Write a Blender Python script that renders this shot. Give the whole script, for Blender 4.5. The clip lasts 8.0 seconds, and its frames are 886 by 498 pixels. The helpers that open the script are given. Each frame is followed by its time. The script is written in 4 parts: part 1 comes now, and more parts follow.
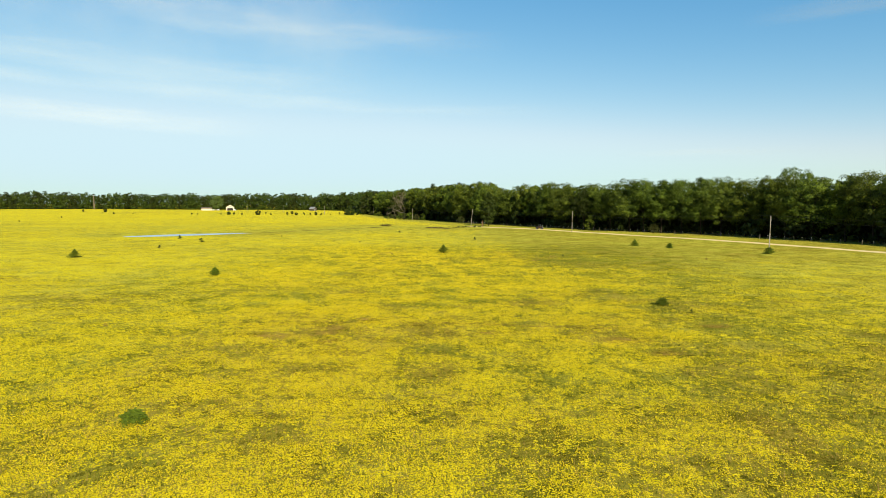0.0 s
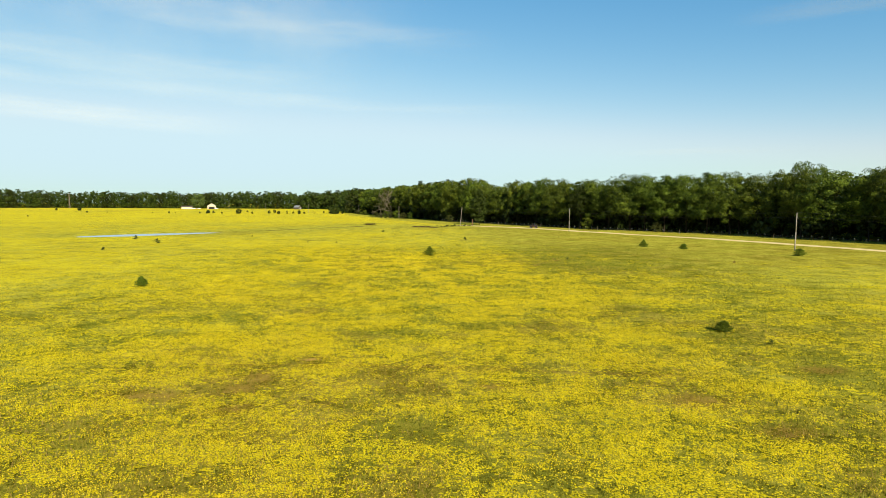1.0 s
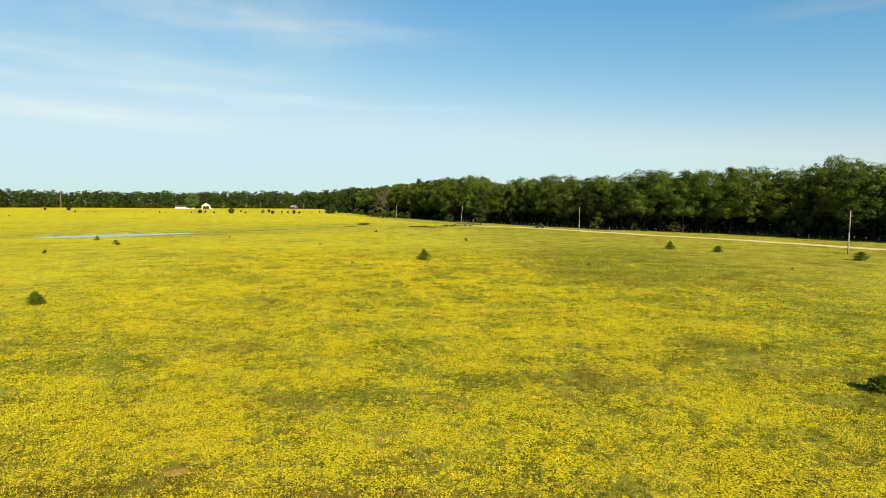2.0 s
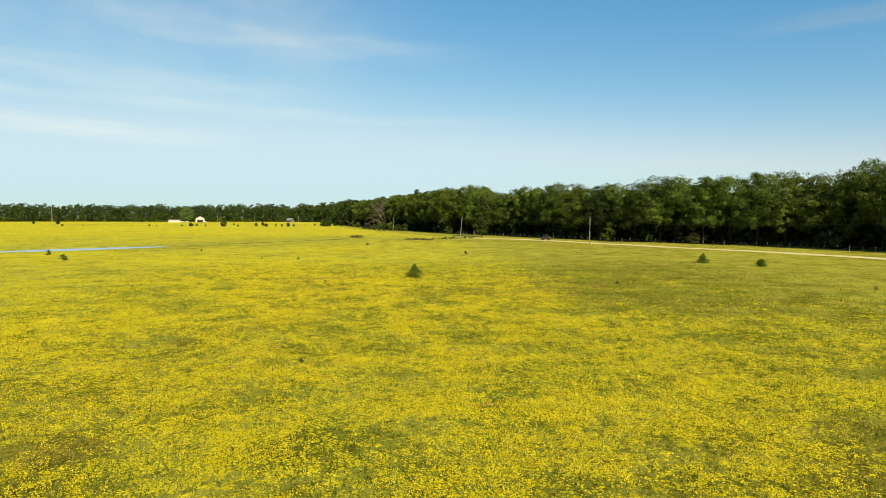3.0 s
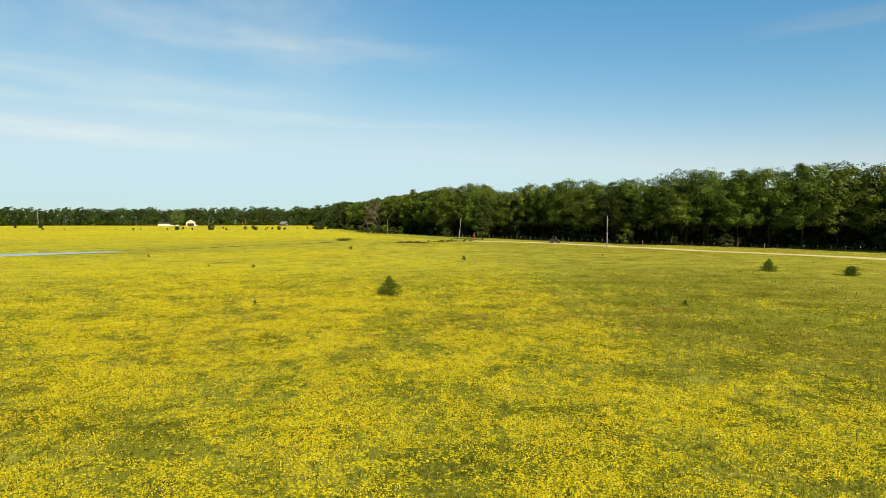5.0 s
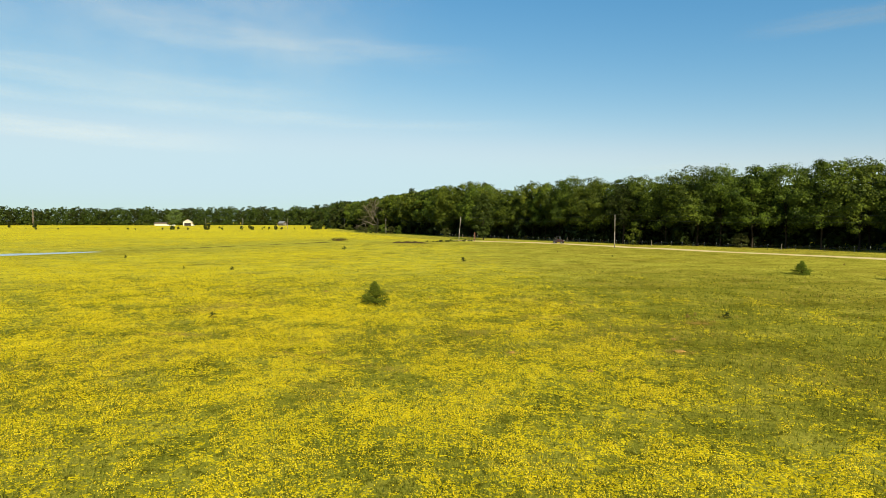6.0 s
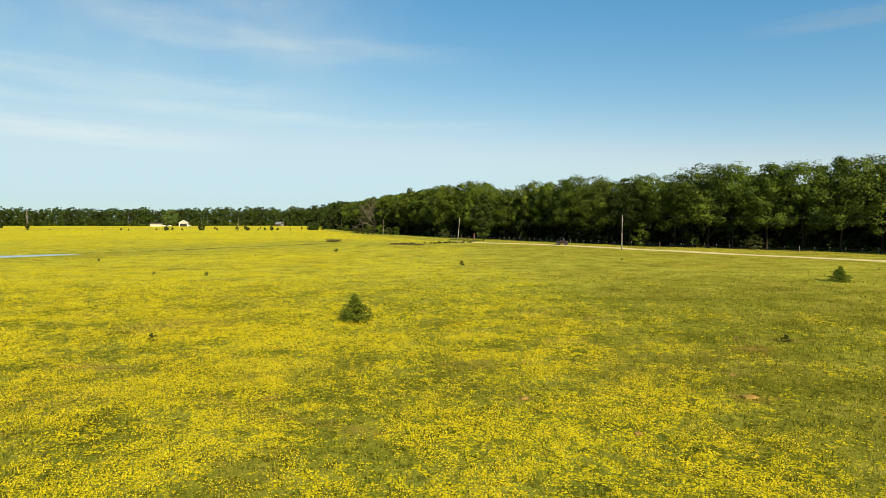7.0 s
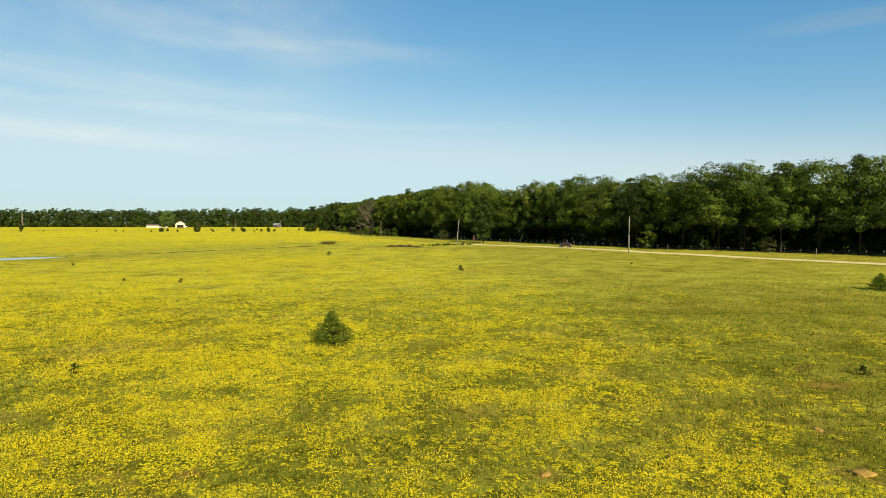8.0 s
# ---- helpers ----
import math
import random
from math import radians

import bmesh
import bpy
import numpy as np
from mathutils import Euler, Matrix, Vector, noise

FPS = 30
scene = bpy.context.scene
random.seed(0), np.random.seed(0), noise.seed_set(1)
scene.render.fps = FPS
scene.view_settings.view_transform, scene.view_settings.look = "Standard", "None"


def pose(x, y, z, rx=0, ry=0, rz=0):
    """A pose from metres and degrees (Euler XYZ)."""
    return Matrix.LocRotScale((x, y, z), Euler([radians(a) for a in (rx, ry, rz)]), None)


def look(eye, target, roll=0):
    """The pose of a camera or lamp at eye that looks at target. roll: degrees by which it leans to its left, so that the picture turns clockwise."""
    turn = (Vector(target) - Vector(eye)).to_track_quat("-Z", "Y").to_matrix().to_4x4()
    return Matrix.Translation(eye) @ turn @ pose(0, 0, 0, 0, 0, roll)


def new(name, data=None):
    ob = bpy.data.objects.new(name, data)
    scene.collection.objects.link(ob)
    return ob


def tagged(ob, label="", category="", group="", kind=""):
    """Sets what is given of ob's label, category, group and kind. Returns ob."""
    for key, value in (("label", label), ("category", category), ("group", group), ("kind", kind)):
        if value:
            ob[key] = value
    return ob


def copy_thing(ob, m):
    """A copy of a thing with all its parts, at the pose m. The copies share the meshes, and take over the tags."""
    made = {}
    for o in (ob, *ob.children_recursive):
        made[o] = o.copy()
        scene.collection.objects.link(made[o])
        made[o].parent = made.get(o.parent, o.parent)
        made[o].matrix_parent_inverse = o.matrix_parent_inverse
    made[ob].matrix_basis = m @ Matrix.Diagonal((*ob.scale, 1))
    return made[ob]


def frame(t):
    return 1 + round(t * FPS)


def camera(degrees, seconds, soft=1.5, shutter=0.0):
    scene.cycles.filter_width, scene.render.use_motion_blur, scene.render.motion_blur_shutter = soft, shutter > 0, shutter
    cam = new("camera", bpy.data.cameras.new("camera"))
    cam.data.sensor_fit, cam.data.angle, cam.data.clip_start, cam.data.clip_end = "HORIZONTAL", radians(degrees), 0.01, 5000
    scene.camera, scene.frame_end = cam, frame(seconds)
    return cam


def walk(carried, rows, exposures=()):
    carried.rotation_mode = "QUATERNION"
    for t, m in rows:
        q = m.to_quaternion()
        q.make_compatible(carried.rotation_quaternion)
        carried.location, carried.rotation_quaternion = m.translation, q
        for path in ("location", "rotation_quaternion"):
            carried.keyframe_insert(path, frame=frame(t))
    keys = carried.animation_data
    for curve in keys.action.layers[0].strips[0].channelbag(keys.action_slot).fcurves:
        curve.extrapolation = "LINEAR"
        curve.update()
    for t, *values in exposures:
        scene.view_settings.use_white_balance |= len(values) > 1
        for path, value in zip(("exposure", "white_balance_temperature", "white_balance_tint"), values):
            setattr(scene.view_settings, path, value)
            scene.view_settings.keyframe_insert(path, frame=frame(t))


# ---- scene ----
cam = camera(76.9, 8.0, soft=0.75)
ROWS = [
    (0.0, (0.857, 3.552, 11.75), (0.834, 5.546, 11.591), 0.2),
    (0.5, (0.974, 12.358, 11.376), (0.982, 14.351, 11.214), 0.2),
    (1.0, (1.224, 21.297, 10.953), (1.241, 23.29, 10.791), 0.2),
    (1.5, (1.581, 30.313, 10.507), (1.595, 32.306, 10.344), 0.2),
    (2.0, (2.027, 39.443, 10.045), (2.042, 41.437, 9.884), 0.2),
    (2.2, (2.194, 42.962, 9.87), (2.208, 44.957, 9.731), 0.15),
    (3.3, (3.286, 61.639, 8.57), (3.299, 63.636, 8.458), -0.05),
    (3.5, (3.444, 64.518, 8.40), (3.456, 66.514, 8.289), -0.1),
    (4.0, (3.815, 70.509, 7.98), (3.828, 72.506, 7.874), -0.15),
    (4.5, (4.226, 76.144, 7.842), (4.239, 78.141, 7.742), -0.15),
    (6.0, (5.156, 89.344, 7.38), (5.167, 91.341, 7.281), -0.1),
    (6.5, (5.408, 93.532, 7.365), (5.42, 95.53, 7.266), -0.1),
    (7.0, (5.624, 97.393, 7.397), (5.637, 99.391, 7.3), -0.1),
    (7.5, (5.853, 101.019, 7.467), (5.867, 103.017, 7.372), -0.1),
    (8.0, (6.025, 104.182, 7.491), (6.039, 106.18, 7.398), -0.1),
]
walk(cam, [(t, look(eye, target, roll)) for t, eye, target, roll in ROWS], exposures=((0.0, 1.10), (2.0, 1.03), (3.5, 0.98), (8.0, 0.95)))

# ---- light ----
SUN_EL, SUN_AZ = 29.0, 157.0  # degrees; azimuth clockwise from +y
world = bpy.data.worlds.new("sky")
scene.world = world
world.use_nodes = True
wn = world.node_tree.nodes
sky = wn.new("ShaderNodeTexSky")
sky.sky_type = "NISHITA"
sky.sun_disc = False
sky.sun_elevation, sky.sun_rotation = radians(SUN_EL), radians(SUN_AZ)
sky.air_density, sky.dust_density, sky.ozone_density = 1.0, 0.4, 0.8
wn["Background"].inputs["Strength"].default_value = 0.060
parts_, joined = wn.new("ShaderNodeSeparateColor"), wn.new("ShaderNodeCombineColor")
even = wn.new("ShaderNodeGamma")
even.inputs["Gamma"].default_value = 0.72
world.node_tree.links.new(sky.outputs["Color"], even.inputs["Color"])
world.node_tree.links.new(even.outputs["Color"], parts_.inputs[0])
# a clear spring sky: deep cyan overhead, pale towards the horizon
for k, (scale_, power, most) in enumerate(((0.41, 2.25, 5.1), (1.18, 1.27, 6.75), (2.27, 0.8, 7.6))):
    p_, m_, c_ = wn.new("ShaderNodeMath"), wn.new("ShaderNodeMath"), wn.new("ShaderNodeMath")
    p_.operation, m_.operation, c_.operation = "POWER", "MULTIPLY", "SMOOTH_MIN"
    c_.inputs[2].default_value = 2.0
    p_.inputs[1].default_value, m_.inputs[1].default_value, c_.inputs[1].default_value = power, scale_, most
    world.node_tree.links.new(parts_.outputs[k], p_.inputs[0])
    world.node_tree.links.new(p_.outputs[0], m_.inputs[0])
    world.node_tree.links.new(m_.outputs[0], c_.inputs[0])
    world.node_tree.links.new(c_.outputs[0], joined.inputs[k])
world.node_tree.links.new(joined.outputs[0], wn["Background"].inputs["Color"])
sun_way = Vector((math.sin(radians(SUN_AZ)) * math.cos(radians(SUN_EL)), math.cos(radians(SUN_AZ)) * math.cos(radians(SUN_EL)), math.sin(radians(SUN_EL))))
sun = new("sun", bpy.data.lights.new("sun", "SUN"))
sun.data.energy, sun.data.angle, sun.data.color = 5.0, radians(0.5), (1.0, 0.885, 0.64)
sun.matrix_basis = look(sun_way * 300, (0, 0, 0))


# ---- materials ----
def material(name, rough=0.8, metal=0.0):
    m = bpy.data.materials.new(name)
    m.use_nodes = True
    b = m.node_tree.nodes["Principled BSDF"]
    b.inputs["Roughness"].default_value = rough
    b.inputs["Metallic"].default_value = metal
    return m, m.node_tree.nodes, m.node_tree.links, b


def noise_node(n, l, scale, detail=4.0, vec=None, stretch=None, rough=0.55):
    t = n.new("ShaderNodeTexNoise")
    t.inputs["Scale"].default_value, t.inputs["Detail"].default_value, t.inputs["Roughness"].default_value = scale, detail, rough
    if vec is None:
        vec = n.new("ShaderNodeTexCoord").outputs["Object"]
    if stretch:
        mp = n.new("ShaderNodeMapping")
        mp.inputs["Scale"].default_value = stretch
        l.new(vec, mp.inputs["Vector"])
        vec = mp.outputs["Vector"]
    l.new(vec, t.inputs["Vector"])
    return t.outputs["Fac"]


def ramp(n, l, fac, stops):
    r = n.new("ShaderNodeValToRGB")
    els = r.color_ramp.elements
    while len(els) < len(stops):
        els.new(0.5)
    for e, (p, c) in zip(els, stops):
        e.position = p
        e.color = (*c, 1) if len(c) == 3 else c
    l.new(fac, r.inputs["Fac"])
    return r.outputs["Color"]


def mix(n, l, fac, a, b, how="MIX"):
    m = n.new("ShaderNodeMix")
    m.data_type, m.blend_type = "RGBA", how
    for sock, v in ((m.inputs[0], fac), (m.inputs[6], a), (m.inputs[7], b)):
        if isinstance(v, (int, float)):
            sock.default_value = v
        elif isinstance(v, tuple):
            sock.default_value = (*v, 1)
        else:
            l.new(v, sock)
    return m.outputs[2]


def calc(n, l, how, a, b, clamp=False):
    m = n.new("ShaderNodeMath")
    m.operation, m.use_clamp = how, clamp
    for sock, v in ((m.inputs[0], a), (m.inputs[1], b)):
        if isinstance(v, (int, float)):
            sock.default_value = v
        else:
            l.new(v, sock)
    return m.outputs[0]


def bump(n, l, b, height, strength=0.4, distance=0.05):
    k = n.new("ShaderNodeBump")
    k.inputs["Strength"].default_value, k.inputs["Distance"].default_value = strength, distance
    l.new(height, k.inputs["Height"])
    l.new(k.outputs["Normal"], b.inputs["Normal"])


def simple(name, c1, c2, rough=0.8, metal=0.0, scale=6.0, bumps=0.2, per_object=0.0):
    """Two tones of one surface, mottled coarsely and finely, with a fine relief."""
    m, n, l, b = material(name, rough, metal)
    b.inputs["Specular IOR Level"].default_value = 0.1 if rough > 0.8 else 0.5
    coarse, fine = noise_node(n, l, scale, 3), noise_node(n, l, scale * 9, 4)
    f = calc(n, l, "ADD", calc(n, l, "MULTIPLY", coarse, 0.6), calc(n, l, "MULTIPLY", fine, 0.4))
    col = ramp(n, l, f, [(0.35, c1), (0.65, c2)])
    if per_object:
        info = n.new("ShaderNodeObjectInfo")
        col = mix(n, l, calc(n, l, "MULTIPLY", info.outputs["Random"], per_object), col, c1)
    l.new(col, b.inputs["Base Color"])
    if bumps:
        bump(n, l, b, fine, bumps, 0.01)
    return m


def leafy(name, dark, light, translucent=0.25, rough=0.55, spread=0.35, patches=0.0):
    """Leaves: each blade takes its own tone, each plant its own cast."""
    m, n, l, b = material(name, rough)
    geo, info = n.new("ShaderNodeNewGeometry"), n.new("ShaderNodeObjectInfo")
    tone = geo.outputs["Random Per Island"]
    if patches:
        # Lighter and darker blotches paint in sunlit clumps and the gaps between.
        lit_blotch = calc(n, l, "MULTIPLY", calc(n, l, "SUBTRACT", noise_node(n, l, 0.33, 2), 0.5), 5.0)
        tone = calc(n, l, "ADD", calc(n, l, "MULTIPLY", tone, 1 - patches), calc(n, l, "MULTIPLY", calc(n, l, "ADD", lit_blotch, 0.5, True), patches))
    col = ramp(n, l, tone, [(0.0, dark), (1.0, light)])
    hsv = n.new("ShaderNodeHueSaturation")
    l.new(col, hsv.inputs["Color"])
    l.new(calc(n, l, "ADD", calc(n, l, "MULTIPLY", info.outputs["Random"], spread), 1 - spread / 2), hsv.inputs["Value"])
    hue = n.new("ShaderNodeMapRange")
    hue.inputs["To Min"].default_value, hue.inputs["To Max"].default_value = 0.485, 0.51
    l.new(calc(n, l, "FRACT", calc(n, l, "MULTIPLY", info.outputs["Random"], 7.31), 0.0), hue.inputs["Value"])
    l.new(hue.outputs["Result"], hsv.inputs["Hue"])
    l.new(hsv.outputs["Color"], b.inputs["Base Color"])
    b.inputs["Specular IOR Level"].default_value = 0.12
    tr = n.new("ShaderNodeBsdfTranslucent")
    l.new(hsv.outputs["Color"], tr.inputs["Color"])
    ms = n.new("ShaderNodeMixShader")
    ms.inputs[0].default_value = translucent
    l.new(b.outputs[0], ms.inputs[1])
    l.new(tr.outputs[0], ms.inputs[2])
    l.new(ms.outputs[0], n["Material Output"].inputs["Surface"])
    return m


OAK_LEAF = leafy("oak_leaf", (0.010, 0.022, 0.002), (0.112, 0.150, 0.013), 0.2, patches=0.6)
# Darker copy of the oak leaf, with the far wood's shade put in.
FAR_LEAF = leafy("far_oak_leaf", (0.012, 0.025, 0.003), (0.062, 0.088, 0.010), 0.2)
# Near-black leaf: the shade under the crowns is put into its colour.
SHADE_LEAF = leafy("shade_leaf", (0.008, 0.014, 0.002), (0.03, 0.042, 0.006), 0.1)
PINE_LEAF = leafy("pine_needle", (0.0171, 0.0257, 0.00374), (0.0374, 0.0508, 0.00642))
PALE_LEAF = leafy("pale_leaf", (0.0535, 0.0802, 0.016), (0.107, 0.139, 0.0321))
OLIVE_LEAF = leafy("olive_leaf", (0.0321, 0.0401, 0.0107), (0.0642, 0.0722, 0.016))
CEDAR_LEAF = leafy("cedar_needle", (0.048, 0.082, 0.006), (0.15, 0.195, 0.016), 0.3)
WEED_LEAF = leafy("weed_leaf", (0.0214, 0.0374, 0.00642), (0.0588, 0.0802, 0.0134))
DRY_STEM = leafy("dry_stem", (0.214, 0.15, 0.0267), (0.332, 0.246, 0.0588), 0.3, spread=0.0)
GRASS = leafy("grass_blade", (0.045, 0.057, 0.004), (0.225, 0.225, 0.02), 0.4, spread=0.0)
PETAL = leafy("buttercup_petal", (0.55, 0.445, 0.002), (0.66, 0.57, 0.012), 0.35, 0.4, spread=0.0)
BARK = simple("bark", (0.014, 0.011, 0.007), (0.04, 0.031, 0.021), 0.95, scale=1.5, bumps=0.6)
DEADWOOD = simple("bleached_wood", (0.107, 0.0882, 0.0642), (0.193, 0.166, 0.128), 0.9, scale=2.0, bumps=0.4)
POLE_WOOD = simple("pole_wood", (0.171, 0.15, 0.123), (0.278, 0.251, 0.219), 0.9, scale=3.0, bumps=0.4, per_object=0.5)
SAND = simple("sandy_track", (0.44, 0.36, 0.16), (0.58, 0.48, 0.24), 0.95, scale=0.5, bumps=0.3)
SOIL = simple("dark_soil", (0.028, 0.019, 0.006), (0.07, 0.05, 0.016), 0.95, scale=0.8, bumps=0.5)
WHITE_PAINT = simple("white_paint", (0.68, 0.67, 0.64), (0.82, 0.81, 0.78), 0.6, scale=0.7, bumps=0.05)
CREAM_WALL = simple("cream_siding", (0.434, 0.343, 0.238), (0.518, 0.427, 0.315), 0.7, scale=0.7, bumps=0.05)
DARK_ROOF = simple("dark_shingle_roof", (0.05, 0.042, 0.035), (0.10, 0.085, 0.07), 0.9, scale=1.2, bumps=0.3)
WEATHERED = simple("weathered_boards", (0.0428, 0.0374, 0.0294), (0.0856, 0.0749, 0.0615), 0.9, scale=1.0, bumps=0.2)
ROOF_METAL = simple("grey_roof_metal", (0.16, 0.166, 0.171), (0.235, 0.241, 0.246), 0.45, 0.3, scale=0.8, bumps=0.05)
# Near-black that paints the shade of an inside seen through an opening.
VOID_SHADE = simple("interior_shade", (0.015, 0.014, 0.013), (0.035, 0.032, 0.03), 0.9, scale=1.0)
BLACK_PLASTIC = simple("black_plastic", (0.012, 0.012, 0.013), (0.03, 0.03, 0.03), 0.5, scale=4.0, bumps=0.05)
RUBBER = simple("tyre_rubber", (0.015, 0.015, 0.015), (0.035, 0.033, 0.03), 0.9, scale=8.0)
BODY_DARK = simple("dark_red_paint", (0.02, 0.009, 0.007), (0.05, 0.016, 0.012), 0.5, scale=3.0, bumps=0.0)
STEEL = simple("galvanised_steel", (0.203, 0.209, 0.214), (0.294, 0.294, 0.294), 0.45, 0.8, scale=6.0, bumps=0.05)
POST_GREEN = simple("dark_green_post", (0.02, 0.03, 0.022), (0.05, 0.06, 0.045), 0.7, scale=6.0)
CABLE = simple("cable", (0.02, 0.02, 0.02), (0.05, 0.05, 0.05), 0.7, scale=3.0, bumps=0.0)

GLASS, _n, _l, _b = material("window_glass", 0.05)
_b.inputs["Base Color"].default_value = (0.03, 0.04, 0.045, 1)
_b.inputs["Specular IOR Level"].default_value = 0.8

WATER, _n, _l, _b = material("pond_water", 0.06)
_b.inputs["Base Color"].default_value = (0.06, 0.08, 0.07, 1)
bump(_n, _l, _b, noise_node(_n, _l, 1.5, 3), 0.08, 0.05)

# Meadow: green grass, yellow heads where the sheet carries bloom, straw where it is dry, bare earth in spots.
MEADOW, n, l, b = material("meadow", 0.9)
b.inputs["Specular IOR Level"].default_value = 0.0
at_bloom, at_bare, at_dry = n.new("ShaderNodeAttribute"), n.new("ShaderNodeAttribute"), n.new("ShaderNodeAttribute")
at_bloom.attribute_name, at_bare.attribute_name, at_dry.attribute_name = "bloom", "bare", "dry"
mid, small, grain = noise_node(n, l, 0.25, 4), noise_node(n, l, 1.6, 5, rough=0.7), noise_node(n, l, 11.0, 5, rough=0.8)
speck = calc(n, l, "ADD", calc(n, l, "MULTIPLY", small, 0.5), calc(n, l, "MULTIPLY", grain, 0.5))
sward = calc(n, l, "ADD", calc(n, l, "MULTIPLY", grain, 0.62), calc(n, l, "MULTIPLY", mid, 0.38))
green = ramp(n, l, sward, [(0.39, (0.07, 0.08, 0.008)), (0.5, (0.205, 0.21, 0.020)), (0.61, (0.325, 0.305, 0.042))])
# Beyond the sown strip the green is lightened, standing in for sunlit blades.
sunlit_green = ramp(n, l, sward, [(0.39, (0.15, 0.15, 0.017)), (0.5, (0.315, 0.302, 0.033)), (0.61, (0.42, 0.385, 0.054))])
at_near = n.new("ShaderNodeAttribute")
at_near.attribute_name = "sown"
green = mix(n, l, at_near.outputs["Fac"], sunlit_green, green)
straw = ramp(n, l, sward, [(0.38, (0.0535, 0.0417, 0.00428)), (0.5, (0.193, 0.152, 0.0171)), (0.63, (0.321, 0.251, 0.0455))])
dryness = calc(n, l, "ADD", at_dry.outputs["Fac"], calc(n, l, "MULTIPLY", calc(n, l, "SUBTRACT", small, 0.5), 1.1), True)
col = mix(n, l, dryness, green, straw)
# Gaps between clumps: darker green leaf, with the clumps' own shade painted in.
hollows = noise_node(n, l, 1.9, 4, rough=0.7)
shaded_gap = calc(n, l, "MULTIPLY", calc(n, l, "SUBTRACT", 0.47, hollows), 16.0, True)
col = mix(n, l, calc(n, l, "MULTIPLY", shaded_gap, 0.62), col, ramp(n, l, grain, [(0.44, (0.016, 0.0193, 0.00214)), (0.58, (0.0909, 0.0909, 0.00856))]))
# flower heads: round dots, each there or not by how thick the bloom is at its place
swathe, tuft, bunch = noise_node(n, l, 0.30, 4, stretch=(0.8, 1.15, 1), rough=0.65), noise_node(n, l, 1.3, 3, rough=0.6), noise_node(n, l, 3.6, 2, rough=0.5)
thickness = calc(n, l, "MULTIPLY", calc(n, l, "SUBTRACT", at_bloom.outputs["Fac"], 0.44), 2.2)
for rough_, share in ((swathe, 3.8), (tuft, 4.8), (bunch, 3.8)):
    thickness = calc(n, l, "ADD", thickness, calc(n, l, "MULTIPLY", calc(n, l, "SUBTRACT", rough_, 0.5), share))
thickness = calc(n, l, "SUBTRACT", thickness, calc(n, l, "MULTIPLY", at_bare.outputs["Fac"], 1.6))
thickness = calc(n, l, "ADD", thickness, 0.55, True)
dots = n.new("ShaderNodeTexVoronoi")
dots.inputs["Scale"].default_value = 12.0
l.new(n.new("ShaderNodeTexCoord").outputs["Object"], dots.inputs["Vector"])
chance = n.new("ShaderNodeSeparateColor")
l.new(dots.outputs["Color"], chance.inputs[0])
there = calc(n, l, "LESS_THAN", chance.outputs[0], calc(n, l, "MULTIPLY", thickness, 0.97))
disc = calc(n, l, "LESS_THAN", dots.outputs["Distance"], 0.58)
petal_col = ramp(n, l, chance.outputs[1], [(0.0, (0.44, 0.35, 0.006)), (1.0, (0.66, 0.55, 0.016))])
col = mix(n, l, calc(n, l, "MULTIPLY", there, disc), col, petal_col)
earth = ramp(n, l, small, [(0.3, (0.193, 0.112, 0.0187)), (0.7, (0.332, 0.23, 0.0481))])
bare_f = calc(n, l, "MULTIPLY", calc(n, l, "SUBTRACT", calc(n, l, "ADD", at_bare.outputs["Fac"], calc(n, l, "MULTIPLY", speck, 4.2)), 2.65), 2.2, True)
col = mix(n, l, calc(n, l, "MULTIPLY", bare_f, 0.75), col, earth)
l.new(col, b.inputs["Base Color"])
bump(n, l, b, speck, 0.8, 0.25)

# Thin high cloud: lit by the sun, seen through for the most part.
CLOUD, n, l, b = material("thin_cloud", 1.0)
n.remove(b)
uv = n.new("ShaderNodeUVMap").outputs["UV"]
sep = n.new("ShaderNodeSeparateXYZ")
l.new(uv, sep.inputs[0])
streak = noise_node(n, l, 1.0, 6, uv, (0.05, 0.35, 1), 0.6)
veil = noise_node(n, l, 1.0, 5, uv, (0.09, 0.16, 1), 0.6)
wisp = noise_node(n, l, 1.0, 4, uv, (0.12, 1.3, 1), 0.6)


def span(v, a, b_, c0, c1):
    r = n.new("ShaderNodeMapRange")
    r.interpolation_type = "SMOOTHSTEP"
    for k, x in zip(("From Min", "From Max", "To Min", "To Max"), (a, b_, c0, c1)):
        r.inputs[k].default_value = x
    l.new(v, r.inputs["Value"])
    return r.outputs["Result"]


def band(u0, u1, el_, slope, half, strength):
    """A wisp between two bearings, at a height that drifts with the bearing, frayed by chance."""
    line = calc(n, l, "ADD", calc(n, l, "MULTIPLY", calc(n, l, "SUBTRACT", sep.outputs["X"], u0), slope), el_)
    away = calc(n, l, "ABSOLUTE", calc(n, l, "ADD", calc(n, l, "SUBTRACT", sep.outputs["Y"], line), calc(n, l, "MULTIPLY", calc(n, l, "SUBTRACT", streak, 0.5), 3.0 * half)), 0)
    body = calc(n, l, "MULTIPLY", span(away, 0.0, half, 1.0, 0.0), span(wisp, 0.25, 0.7, 0.4, 1.0))
    ends = calc(n, l, "MULTIPLY", span(sep.outputs["X"], u0 - 5, u0 + 5, 0.0, 1.0), span(sep.outputs["X"], u1 - 8, u1 + 8, 1.0, 0.0))
    return calc(n, l, "MULTIPLY", calc(n, l, "MULTIPLY", body, ends), strength)


